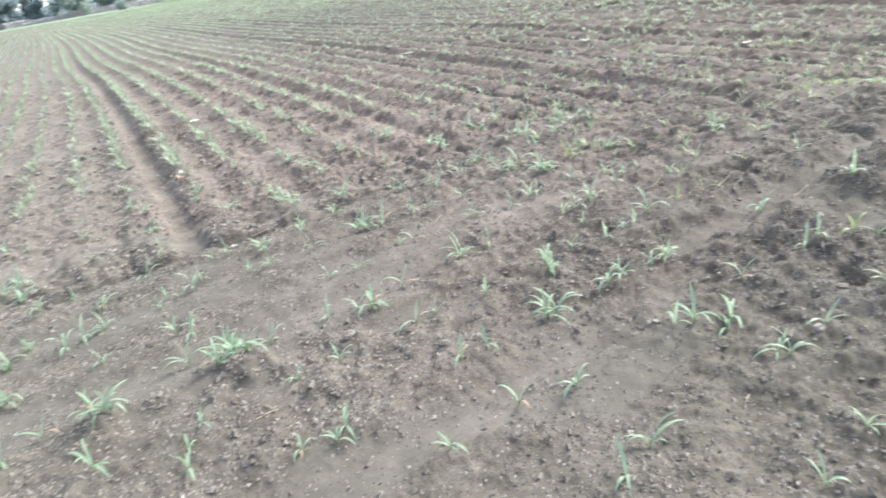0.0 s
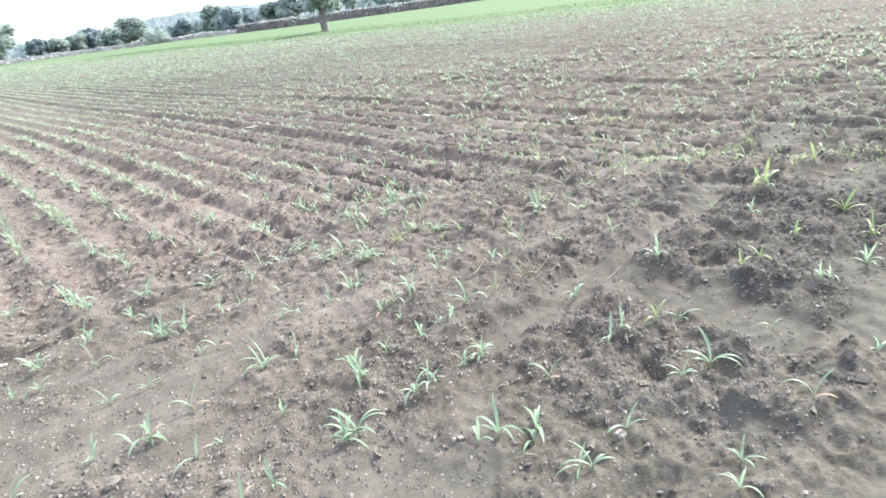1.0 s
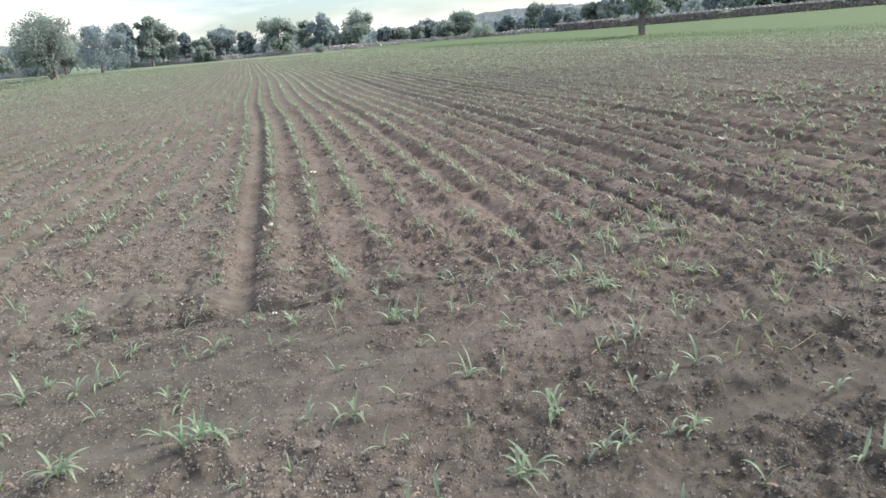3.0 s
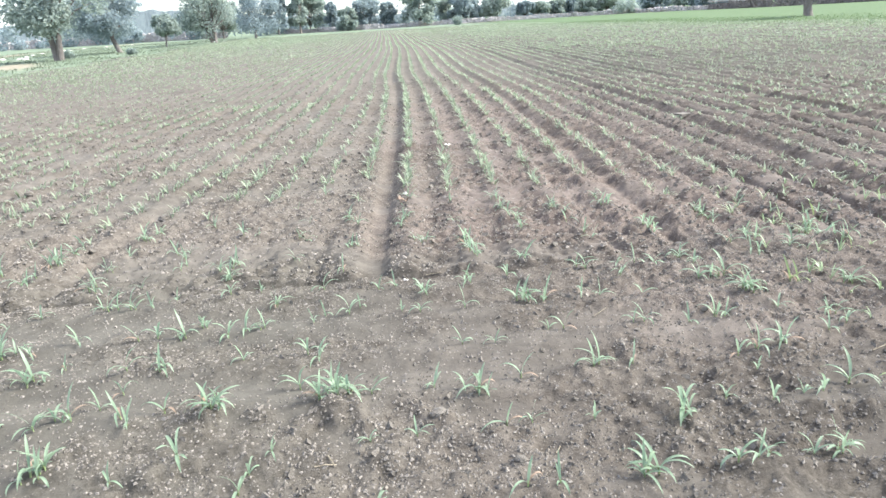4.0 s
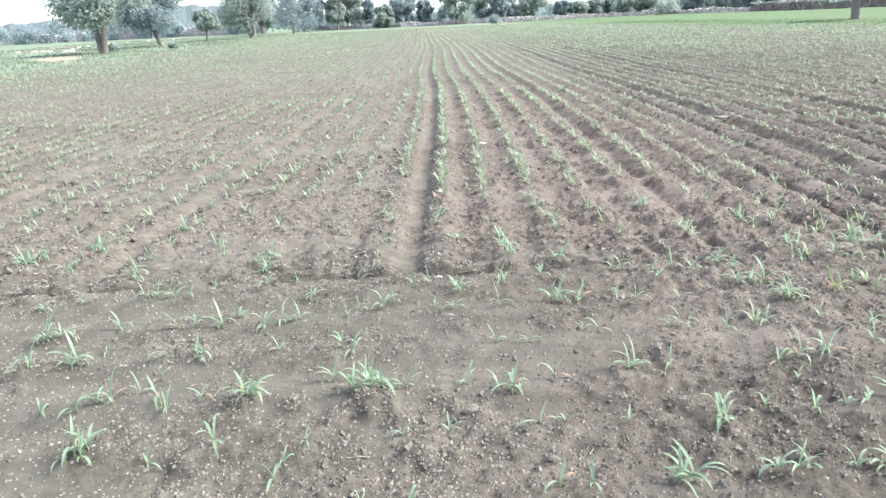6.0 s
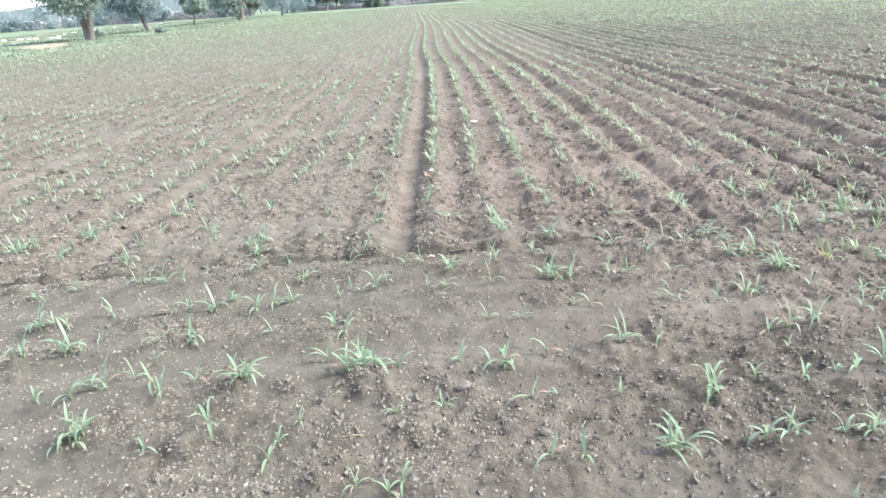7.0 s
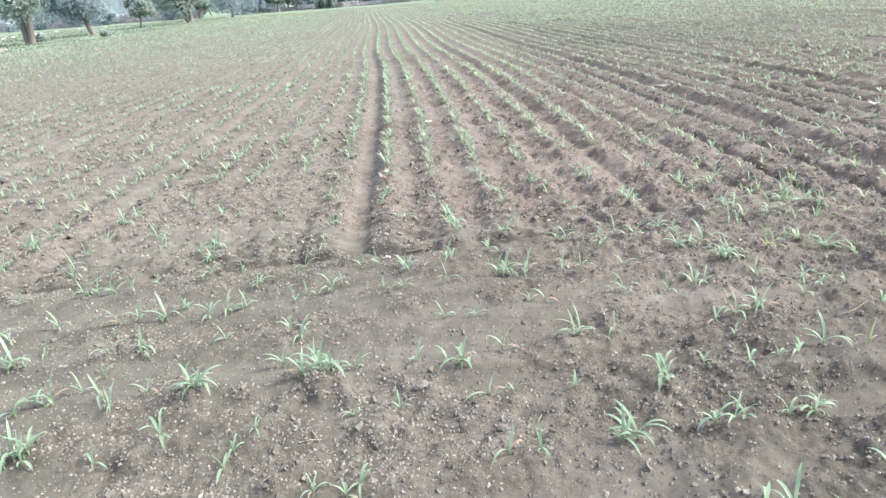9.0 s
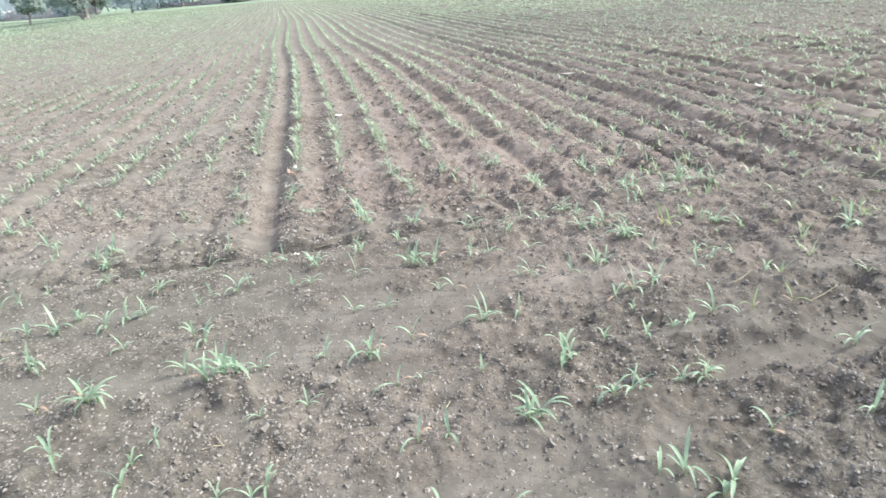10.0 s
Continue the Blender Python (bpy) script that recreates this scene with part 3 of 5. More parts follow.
# Where seedlings stand on the headland, with their height: strips from the near side away.
HEADLAND = [
    [(2.44, 0.65, 0.07), (0.76, 0.66, 0.07), (1.88, 0.67, 0.11), (1.39, 0.68, 0.06), (1.02, 0.71, 0.06), (1.53, 0.74, 0.04), (3.22, 0.93, 0.14), (3.43, 0.99, 0.13), (2.91, 0.99, 0.07), (0.39, 0.99, 0.09), (2.83, 1, 0.1), (2.37, 1.01, 0.07), (1.9, 1.04, 0.12), (0.53, 1.04, 0.1), (1.19, 1.05, 0.1), (1.74, 1.06, 0.1), (1.4, 1.07, 0.08), (1.17, 1.08, 0.06), (3.83, 1.25, 0.13), (3.34, 1.31, 0.1), (1.23, 1.32, 0.14), (2.97, 1.33, 0.09), (2.82, 1.36, 0.12), (2.27, 1.38, 0.09), (1.11, 1.38, 0.11), (0.55, 1.39, 0.09), (2.12, 1.4, 0.12), (1.88, 1.41, 0.11), (1.04, 1.41, 0.09), (1.81, 1.42, 0.09)],
    [(0.07, 1.42, 0.06), (1.47, 1.46, 0.09), (0.36, 1.46, 0.1), (3.51, 1.63, 0.1), (-0.21, 1.69, 0.09), (2.64, 1.71, 0.14), (3.94, 1.72, 0.09), (-0.16, 1.72, 0.11), (-0.32, 1.72, 0.09), (4.71, 1.74, 0.13), (3.86, 1.75, 0.2), (0.46, 1.79, 0.07), (0.75, 1.79, 0.14), (0.8, 1.79, 0.12), (0.35, 1.8, 0.11), (1.08, 1.8, 0.12), (1.16, 1.82, 0.11), (1.22, 1.85, 0.1), (1.39, 1.86, 0.12), (1.48, 1.87, 0.14), (2.2, 1.9, 0.1), (-0.66, 1.91, 0.09), (1.55, 1.91, 0.11), (-0.64, 2, 0.07), (-1.15, 2.02, 0.07), (-1.48, 2.05, 0.11), (-1.46, 2.08, 0.14), (-0.57, 2.09, 0.05), (-1.42, 2.11, 0.17), (-0.93, 2.12, 0.12)],
    [(-0.2, 2.12, 0.08), (1.02, 2.12, 0.16), (0.67, 2.12, 0.08), (0.33, 2.13, 0.11), (-0.02, 2.14, 0.1), (0.43, 2.14, 0.1), (1.41, 2.17, 0.1), (2.13, 2.19, 0.1), (1.93, 2.19, 0.06), (1.56, 2.21, 0.1), (1.64, 2.21, 0.09), (1.24, 2.22, 0.07), (1.78, 2.26, 0.12), (-1.22, 2.37, 0.05), (-1.77, 2.39, 0.11), (-1.62, 2.4, 0.11), (0.25, 2.41, 0.16), (1.47, 2.41, 0.05), (-0.9, 2.42, 0.14), (-0.85, 2.42, 0.16), (-1.27, 2.43, 0.11), (-1.09, 2.44, 0.12), (0.19, 2.44, 0.1), (-0.43, 2.45, 0.17), (-1.56, 2.46, 0.13), (-0.31, 2.46, 0.17), (-0.21, 2.46, 0.06), (-1.5, 2.47, 0.14), (-0.38, 2.49, 0.2), (0.06, 2.49, 0.08)],
    [(0.45, 2.51, 0.11), (0.78, 2.52, 0.15), (1.44, 2.52, 0.09), (0.96, 2.53, 0.07), (-1.41, 2.54, 0.11), (1.64, 2.54, 0.13), (2.26, 2.55, 0.09), (4.37, 2.57, 0.13), (1.55, 2.58, 0.13), (-0.54, 2.59, 0.12), (-1.36, 2.67, 0.06), (1.99, 2.72, 0.07), (-2.02, 2.75, 0.14), (2.11, 2.77, 0.07), (-1.85, 2.79, 0.16), (-1.78, 2.8, 0.05), (-1.24, 2.81, 0.15), (-0.48, 2.82, 0.11), (2.99, 2.82, 0.19), (-1.4, 2.83, 0.12), (-0.85, 2.85, 0.08), (0.38, 2.85, 0.09), (-0.54, 2.86, 0.09), (0.22, 2.87, 0.11), (1.1, 2.93, 0.1), (1.39, 2.93, 0.1), (-1.75, 2.94, 0.08), (1.16, 2.94, 0.1), (1.58, 2.94, 0.12), (1.54, 2.95, 0.15)],
    [(0.75, 2.97, 0.1), (0.67, 2.98, 0.07), (2.16, 2.98, 0.13), (1.9, 3.01, 0.11), (-2.15, 3.1, 0.16), (-2.01, 3.11, 0.11), (-2.09, 3.13, 0.12), (-1, 3.15, 0.1), (1.84, 3.15, 0.17), (-1.47, 3.16, 0.11), (-1.23, 3.17, 0.13), (-1.38, 3.18, 0.12), (-1.8, 3.19, 0.1), (1.82, 3.19, 0.17), (-0.92, 3.2, 0.11), (-0.84, 3.2, 0.14), (-0.56, 3.24, 0.06), (-1.14, 3.26, 0.13), (2.46, 3.27, 0.17), (0.02, 3.28, 0.09), (0.27, 3.29, 0.12), (0.63, 3.29, 0.11), (0.73, 3.31, 0.14), (1.04, 3.32, 0.11), (-0.08, 3.33, 0.07), (0.57, 3.33, 0.16), (0.94, 3.33, 0.11), (1.29, 3.33, 0.1), (-0.51, 3.35, 0.09), (2.16, 3.35, 0.18)],
    [(-0.38, 3.36, 0.11), (1.65, 3.41, 0.14), (-0.32, 3.43, 0.07), (1.81, 3.43, 0.16), (1.73, 3.44, 0.1), (-2.39, 3.5, 0.09), (0.06, 3.51, 0.15), (-0.81, 3.53, 0.14), (1.23, 3.54, 0.07), (-2.18, 3.56, 0.11), (-1.68, 3.6, 0.14), (-1.56, 3.61, 0.1), (0.3, 3.61, 0.15), (-0.22, 3.62, 0.08), (1.71, 3.62, 0.1), (-1.77, 3.63, 0.15), (-1.86, 3.64, 0.08), (-1.42, 3.64, 0.08), (-1.1, 3.64, 0.11), (-0.12, 3.66, 0.06), (1.49, 3.69, 0.11), (2.75, 3.69, 0.09), (1.06, 3.7, 0.08), (0.57, 3.71, 0.08), (1.37, 3.71, 0.09), (1.01, 3.72, 0.1), (1.26, 3.72, 0.08), (-0.56, 3.73, 0.12), (-0.95, 3.75, 0.08), (1.68, 3.76, 0.13)],
    [(-0.45, 3.88, 0.08), (-2.07, 3.93, 0.14), (-2.61, 4.14, 0.15), (2.78, 4.24, 0.15), (-2.92, 4.4, 0.18), (-3.05, 4.41, 0.2)],
]
# the first tufts of the drilled rows beyond
ROW_TUFTS = [
    [(2.17, 3.72, 0.115), (2.5, 3.79, 0.08), (2.43, 3.8, 0.115), (2.79, 3.81, 0.115), (2.05, 3.84, 0.115), (2.77, 3.86, 0.115), (0.7, 3.93, 0.115), (2.21, 3.93, 0.115), (-1.71, 3.94, 0.08), (2.72, 3.98, 0.115), (0.43, 4.02, 0.115), (-1.2, 4.03, 0.16), (-2.07, 4.05, 0.115), (-1.27, 4.07, 0.115), (2.69, 4.09, 0.115), (-0.8, 4.13, 0.08), (2.39, 4.13, 0.08), (2.28, 4.14, 0.115), (2.67, 4.16, 0.115), (0.41, 4.18, 0.115), (-1.61, 4.22, 0.08), (-2.54, 4.23, 0.08), (-1.22, 4.25, 0.16), (1.67, 4.28, 0.16), (-2.09, 4.29, 0.115), (-2.99, 4.31, 0.16), (0.38, 4.31, 0.16), (1.24, 4.33, 0.115), (3.05, 4.36, 0.115), (1.67, 4.4, 0.115)],
    [(0.04, 4.41, 0.08), (-1.62, 4.42, 0.115), (0.35, 4.43, 0.115), (-0.47, 4.44, 0.08), (-2.55, 4.46, 0.16), (-0.43, 4.46, 0.115), (0.07, 4.47, 0.115), (3.07, 4.5, 0.115), (2.24, 4.53, 0.115), (2.71, 4.54, 0.08), (-2.55, 4.58, 0.16), (-2.07, 4.59, 0.115), (-1.72, 4.59, 0.115), (0.8, 4.6, 0.115), (-1.67, 4.63, 0.08), (2.23, 4.65, 0.16), (-0.83, 4.71, 0.115), (-2.56, 4.74, 0.115), (1.18, 4.74, 0.115), (0.8, 4.79, 0.115), (-1.29, 4.83, 0.115), (-0.07, 4.83, 0.115), (2.24, 4.83, 0.115), (2.61, 4.86, 0.115), (0.35, 4.92, 0.08), (-1.22, 4.94, 0.08), (0.78, 4.94, 0.115), (-0.44, 4.95, 0.115), (-2.08, 4.96, 0.16), (-0.03, 4.97, 0.115)],
    [(-2.57, 4.99, 0.115), (2.66, 5.01, 0.115), (-3.42, 5.02, 0.115), (3.04, 5.04, 0.115), (-3.05, 5.05, 0.115), (1.18, 5.05, 0.115), (3.1, 5.07, 0.115), (1.58, 5.08, 0.16), (-2.04, 5.11, 0.115), (-0.5, 5.11, 0.115), (1.15, 5.14, 0.115), (-0.83, 5.16, 0.08), (-3.07, 5.17, 0.115), (-3.43, 5.17, 0.115), (0.74, 5.19, 0.115), (1.58, 5.25, 0.115), (2.18, 5.25, 0.115), (-1.65, 5.26, 0.115), (3.38, 5.26, 0.115), (-2.63, 5.34, 0.08), (-1.73, 5.39, 0.115), (2.13, 5.39, 0.115), (0.33, 5.43, 0.115), (0.73, 5.46, 0.16), (-2.6, 5.47, 0.16), (2.14, 5.54, 0.115), (-0.02, 5.57, 0.115), (-2.08, 5.58, 0.115), (-1.01, 5.62, 0.08), (2.93, 5.62, 0.115)],
    [(-0.46, 5.63, 0.115), (-3.07, 5.72, 0.115), (-3.46, 5.73, 0.115), (-2.55, 5.74, 0.115), (-2.1, 5.77, 0.115), (-0.5, 5.78, 0.115), (-0.86, 5.79, 0.08), (3.48, 5.8, 0.115), (3.85, 5.8, 0.115), (0.35, 5.81, 0.115), (-1.29, 5.85, 0.115), (1.2, 5.85, 0.115), (-3.1, 5.87, 0.115), (-0.05, 5.87, 0.115), (1.16, 5.9, 0.115), (3.75, 5.93, 0.115), (3.46, 5.94, 0.115), (-3.43, 5.96, 0.08), (-1.72, 6.02, 0.115), (0.38, 6.02, 0.115), (-2.52, 6.07, 0.08), (-2.1, 6.14, 0.115), (-3.01, 6.14, 0.115), (-1.67, 6.16, 0.115), (-1.26, 6.16, 0.115), (-3.93, 6.28, 0.115), (-3.13, 6.29, 0.08), (-0.01, 6.31, 0.115), (-2.6, 6.37, 0.115), (-2.16, 6.42, 0.115)],
    [(-0.43, 6.5, 0.115), (1.12, 6.5, 0.08), (-3.07, 6.56, 0.08), (-0.87, 6.57, 0.115), (-2.54, 6.59, 0.115), (-2.12, 6.65, 0.115), (0.74, 6.69, 0.115), (-3.48, 6.74, 0.08), (-2.1, 6.77, 0.115), (-0.48, 6.77, 0.115), (-0.03, 6.83, 0.115), (0.34, 6.9, 0.115), (0.71, 6.92, 0.115), (-1.69, 6.97, 0.115), (-2.61, 6.99, 0.08), (-1.29, 7.1, 0.115), (-2.11, 7.18, 0.115), (-3.03, 7.2, 0.115), (-4.8, 7.21, 0.115), (-1.27, 7.27, 0.08), (-2.14, 7.43, 0.115)],
]
rnd = random.Random(5)
KINDS = [seedling(rnd, (3, 5, 4, 5)[i % 4], MAIZE, "young green maize seedling with arching leaf blades in bare soil") for i in range(15)]
YELLOW = [seedling(rnd, 3 + i % 2, PALE_MAIZE, "yellowing maize seedling with thin upright blades in bare soil") for i in range(3)]
used = set()


def plant(kinds, x, y, tall):
    kind = kinds[rnd.randrange(len(kinds))]
    m = pose(x, y, float(height(x, y)) - 0.002, rnd.uniform(-8, 8), rnd.uniform(-8, 8), rnd.uniform(0, 360)) @ Matrix.Scale((0.052 + 0.5 * tall) / 0.105, 4)
    if kind.name in used:
        return copy_thing(kind, m)
    used.add(kind.name)
    kind.matrix_basis = m
    return kind


spots = [(k, x, y, tall) for strip in HEADLAND for x, y, tall in strip for k in [YELLOW if rnd.random() < (0.3 if x > 1.9 else 0.0) else KINDS]]
# where several seeds fell together the seedlings stand in tufts
spots += [(k, x + rnd.uniform(-0.045, 0.045), y + rnd.uniform(-0.03, 0.03), tall * rnd.uniform(0.6, 0.95)) for k, x, y, tall in spots if tall > 0.125 for _ in range(2 if tall > 0.15 else 1)]
spots += [(YELLOW if x > 2.6 and rnd.random() < 0.25 else KINDS, x + rnd.uniform(-0.03, 0.03), y + rnd.uniform(-0.05, 0.05), tall * rnd.uniform(0.75, 1.0)) for strip in ROW_TUFTS for x, y, tall in strip for _ in range(3 if tall > 0.15 else 2 if tall > 0.1 else 1)]
spots.sort(key=lambda s: math.hypot(s[1], s[2]))
for kinds, x, y, tall in spots[:400]:
    plant(kinds, x, y, tall)
for kind in KINDS + YELLOW:
    if kind.name not in used:
        for o in (*kind.children_recursive, kind):
            bpy.data.objects.remove(o)


def blades(x, y, tall, leaves, segments, width, material, name):
    """Many seedlings as one mesh: every leaf is an arching, tapering blade."""
    n = len(x) * leaves
    px, py, hz = (np.repeat(a, leaves) for a in (x, y, tall))
    a = rng.uniform(0, 2 * np.pi, n)
    length = hz * rng.uniform(0.8, 1.35, n)
    droop, rise = rng.uniform(0.15, 0.8, n), rng.uniform(0.7, 1.1, n)
    w = np.repeat(np.broadcast_to(width, len(x)), leaves) * rng.uniform(0.7, 1.2, n) * hz / 0.1
    z0 = height(px, py)
    s = np.linspace(0, 1, segments + 1)[None]
    out = length[:, None] * (0.25 * s + droop[:, None] * s ** 2)
    up = length[:, None] * (rise[:, None] * s - 0.75 * droop[:, None] * s ** 2)
    ww = w[:, None] * ((0.55 + 0.9 * s) * (1 - s ** 2.2) + 0.03)
    cx, cy = px[:, None] + out * np.cos(a)[:, None], py[:, None] + out * np.sin(a)[:, None]
    sx, sy = -np.sin(a)[:, None] * ww, np.cos(a)[:, None] * ww
    zz = z0[:, None] + up
    v = np.stack([np.stack([cx - sx, cy - sy, zz], -1), np.stack([cx + sx, cy + sy, zz], -1)], 2)
    per = 2 * (segments + 1)
    base = np.arange(n)[:, None] * per + 2 * np.arange(segments)[None]
    f = np.stack([base, base + 1, base + 3, base + 2], -1).reshape(-1, 4)
    return mesh_of(name, v.reshape(-1, 3), f, material, True)


def sown():
    """Seedlings along all the long rows: x, y and height."""
    xs, ys = [], []
    for k in range(-76, 84):
        x0 = -0.03 + ROW * k
        lo, hi = float(row_start(np.array(x0))), 118.0
        lo = max(lo, abs(x0) * 0.16 - 3) if x0 > 5 else max(lo, 0.9 * -x0)
        if hi - lo < 1:
            continue
        thick = {-3: 0.6, -2: 0.5, -1: 1.3, 0: 2.2, 1: 1.3, 2: 1.7, 3: 1.2, 4: 1.4}.get(k, rng.uniform(0.8, 1.15))
        y = lo + np.cumsum(rng.exponential(0.06 / thick, int((hi - lo) / 0.06 * thick)) + 0.015)
        y = y[y < hi]
        y = y[(vnoise(y * 1.6, np.full(len(y), k * 7.3), k) > -0.62)]
        x = row_x(np.array(x0), y) + rng.normal(0, 0.022, len(y))
        good = (x > left_edge(y)) & (x < right_edge(y) - 1.5) & ~((x0 > -3.4) & (x0 < 3.6) & (y < 5.6 + 0.35 * (x0 > -2.3) * (x0 < 2.2))) & ~((x > 2.5) & (y < 9) & (rng.random(len(y)) < 0.2))
        xs.append(x[good])
        ys.append(y[good])
    x, y = np.concatenate(xs), np.concatenate(ys)
    return x, y, rng.uniform(0.055, 0.125, len(x)) * (1 - 0.3 * step(1.8, 4.5, x)) * (1 - 0.12 * step(0.7, 2.2, -x)) * (1 + 0.25 * vnoise(x * 0.3, y * 0.3, 2))


sx_, sy_, sh_ = sown()
sx_, sy_, sh_ = (np.concatenate([a, np.array(b)]) for a, b in zip((sx_, sy_, sh_), zip(*[(x, y, 0.75 * tall + 0.02) for _, x, y, tall in spots[400:]])))
# a sparse stand on the rough ground between the headland and the rows
ex_, ey_ = rng.uniform(2.2, 6.5, 300), rng.uniform(0.8, 5.6, 300)
keep_ = (ey_ > 2.3 - 0.3 * ex_ + 0.5) & (rng.random(300) < np.where(ey_ > 2.3, 1.0, 0.4))
ex_, ey_ = ex_[keep_], ey_[keep_]
tagged(new("volunteer_maize", blades(ex_, ey_, rng.uniform(0.06, 0.115, len(ex_)), 4, 4, 0.0052, STAND_MAIZE, "volunteer_maize")), "scattered yellow-green maize on the rough ground", "maize", kind="stuff")
far_ = np.hypot(sx_, sy_)
stay = rng.random(len(far_)) < 1 - 0.3 * step(20, 60, far_)
sx_, sy_, sh_, far_ = sx_[stay], sy_[stay], sh_[stay], far_[stay]
# the heavier ground carries the taller, broader maize
stout_ = step(2.5, 6, sx_) * step(5, 10, far_)
sh_ = sh_ * (1 + 0.25 * stout_ + 0.05 * step(12, 30, far_))
thin_ = (1 + 0.15 * stout_ + 0.08 * step(12, 30, far_)) * (0.0056 + 0.00078 * np.clip(far_ - 5, 0, 70) + 0.0004 * np.clip(far_ - 24, 0, 50))
for name, lo, hi, leaves, segments, label in (
        ("maize_rows_near", 0, 14, 4, 3, "rows of young green maize in tilled soil"),
        ("maize_rows_middle", 14, 34, 3, 1, "rows of young green maize further down the field"),
        ("maize_rows_far", 34, 140, 2, 1, "distant rows of young green maize")):
    pick = (far_ >= lo) & (far_ < hi)
    tagged(new(name.rsplit("_", 1)[0], blades(sx_[pick], sy_[pick], sh_[pick], leaves, segments, thin_[pick], ROW_MAIZE, name)), label, "maize rows", kind="stuff")


def scatter(n, inside, lo, hi):
    """n random spots of the box lo..hi for which inside() holds with that chance."""
    x, y = rng.uniform(lo[0], hi[0], n), rng.uniform(lo[1], hi[1], n)
    good = rng.random(n) < inside(x, y)
    return x[good], y[good]


# weeds among the clods at the side of the headland, and sparse volunteers between the rows
def weedy(x, y):
    d = np.zeros(len(x))
    for a, b, w in ((4.54, 2.65, 0.25), (4.87, 2.35, 0.28), (4.78, 1.84, 0.15), (5.05, 1.40, 0.2), (5.25, 1.1, 0.3), (5.6, 0.8, 0.3), (3.17, 3.01, 0.10), (2.73, 3.02, 0.12), (4.31, 2.98, 0.3), (5.16, 5.62, 0.18), (5.18, 4.91, 0.2), (5.69, 4.21, 0.2), (4.25, 4.16, 0.14), (4.68, 3.06, 0.2)):
        d = np.maximum(d, np.exp(-(np.hypot(x - a, y - b) / w) ** 2))
    return np.minimum(1.0, 1.2 * d)


wx, wy = scatter(14000, weedy, (2.5, 0.3), (9.5, 9.5))
tagged(new("weeds", blades(wx, wy, rng.uniform(0.03, 0.075, len(wx)), 5, 3, 0.005, PALE_MAIZE, "weeds")), "low yellow-green weeds among dark clods", "weeds", kind="stuff")

# the lush plot beyond the field, and the verge beside it
gx, gy = scatter(30000, lambda x, y: step(-9, 1, x - right_edge(y)) * (1 - step(2, 9, x - right_edge(y))), (14, 5), (42, 90))
tagged(new("grass", blades(gx, gy, rng.uniform(0.08, 0.15, len(gx)), 3, 1, 0.02, GRASS, "grass")), "bright green young crop at the edge of the field", "grass", kind="stuff")
vx, vy = scatter(22000, lambda x, y: (x < left_edge(y)) * (np.hypot((x + 0.55 * (y - 48) + 27) / 2.0, (y - 48) / 6.0) > 0.9) * (0.25 + 0.75 * (vnoise(x * 0.25, y * 0.25, 3) > -0.1)), (-60, 30), (-20, 130))
tagged(new("verge_grass", blades(vx, vy, rng.uniform(0.08, 0.22, len(vx)), 3, 1, 0.03, VERGE_GRASS, "verge_grass")), "short green grass under the trees", "grass", kind="stuff")


# ---- crumbs, pebbles and clods ----
def lumps(x, y, size, material, name, sink=0.25, rings=1):
    """Many small irregular lumps as one mesh."""
    if rings > 0:
        bm = bmesh.new()
        bmesh.ops.create_icosphere(bm, subdivisions=rings, radius=1.0)
        tv = np.array([v.co for v in bm.verts])
        tf = np.array([[v.index for v in f.verts] for f in bm.faces])
        bm.free()
    else:
        tv = np.array([(1, 0, -0.5), (0, 1, -0.5), (-1, 0, -0.5), (0, -1, -0.5), (0.55, 0.5, 0.8), (-0.55, -0.5, 0.8)], float)
        tf = np.array([(0, 1, 4), (1, 2, 4), (2, 5, 4), (2, 3, 5), (3, 0, 5), (0, 4, 5)])
    if rings < 0:
        tv = np.array([(1, 0.1, -0.5), (-0.1, 1, -0.5), (-1, 0, -0.5), (0, -1, -0.5), (0.15, 0.1, 0.75)], float)
        tf = np.array([(0, 1, 4), (1, 2, 4), (2, 3, 4), (3, 0, 4)])
    n = len(x)
    jag = 1 + rng.uniform(-0.36, 0.36, (n, len(tv), 1))
    sc = size[:, None, None] * np.stack([rng.uniform(0.7, 1.3, n), rng.uniform(0.7, 1.3, n), rng.uniform(0.5, 0.9, n)], -1)[:, None]
    a = rng.uniform(0, 6.28, n)
    p = tv[None] * jag * sc
    c, s = np.cos(a)[:, None], np.sin(a)[:, None]
    q = np.stack([p[..., 0] * c - p[..., 1] * s + x[:, None], p[..., 0] * s + p[..., 1] * c + y[:, None], p[..., 2] + (height(x, y) + size * sink)[:, None]], -1)
    f = (tf[None] + (np.arange(n) * len(tv))[:, None, None]).reshape(-1, 3)
    return mesh_of(name, q.reshape(-1, 3), f, material)


def heaped(x, y):
    """1 where loose crumbs have gathered, 0 on bare silt."""
    q = vnoise(x * 2.4 + 1, y * 3.0, 8) + 0.5 * vnoise(x * 6 + 3, y * 8, 5)
    return np.clip((1 - silt(x, y)) * step(-0.45, 0.35, q + 0.15) + 30 * heaps(x, y), 0, 1)


def soil_stuff(name, label, n, inside, lo, hi, shape, scale, least, most, material, sink, rings):
    x, y = scatter(n, inside, lo, hi)
    size = np.minimum(rng.gamma(shape, scale, len(x)) + least, most)
    return tagged(new(name, lumps(x, y, size, material, name, sink, rings)), label, name.replace("_", " "), kind="stuff")


def along_rows(x, y, wide):
    return np.exp(-(np.abs((x - drift(y) + 0.03 + 0.5 * ROW) % ROW - 0.5 * ROW) / wide) ** 2)


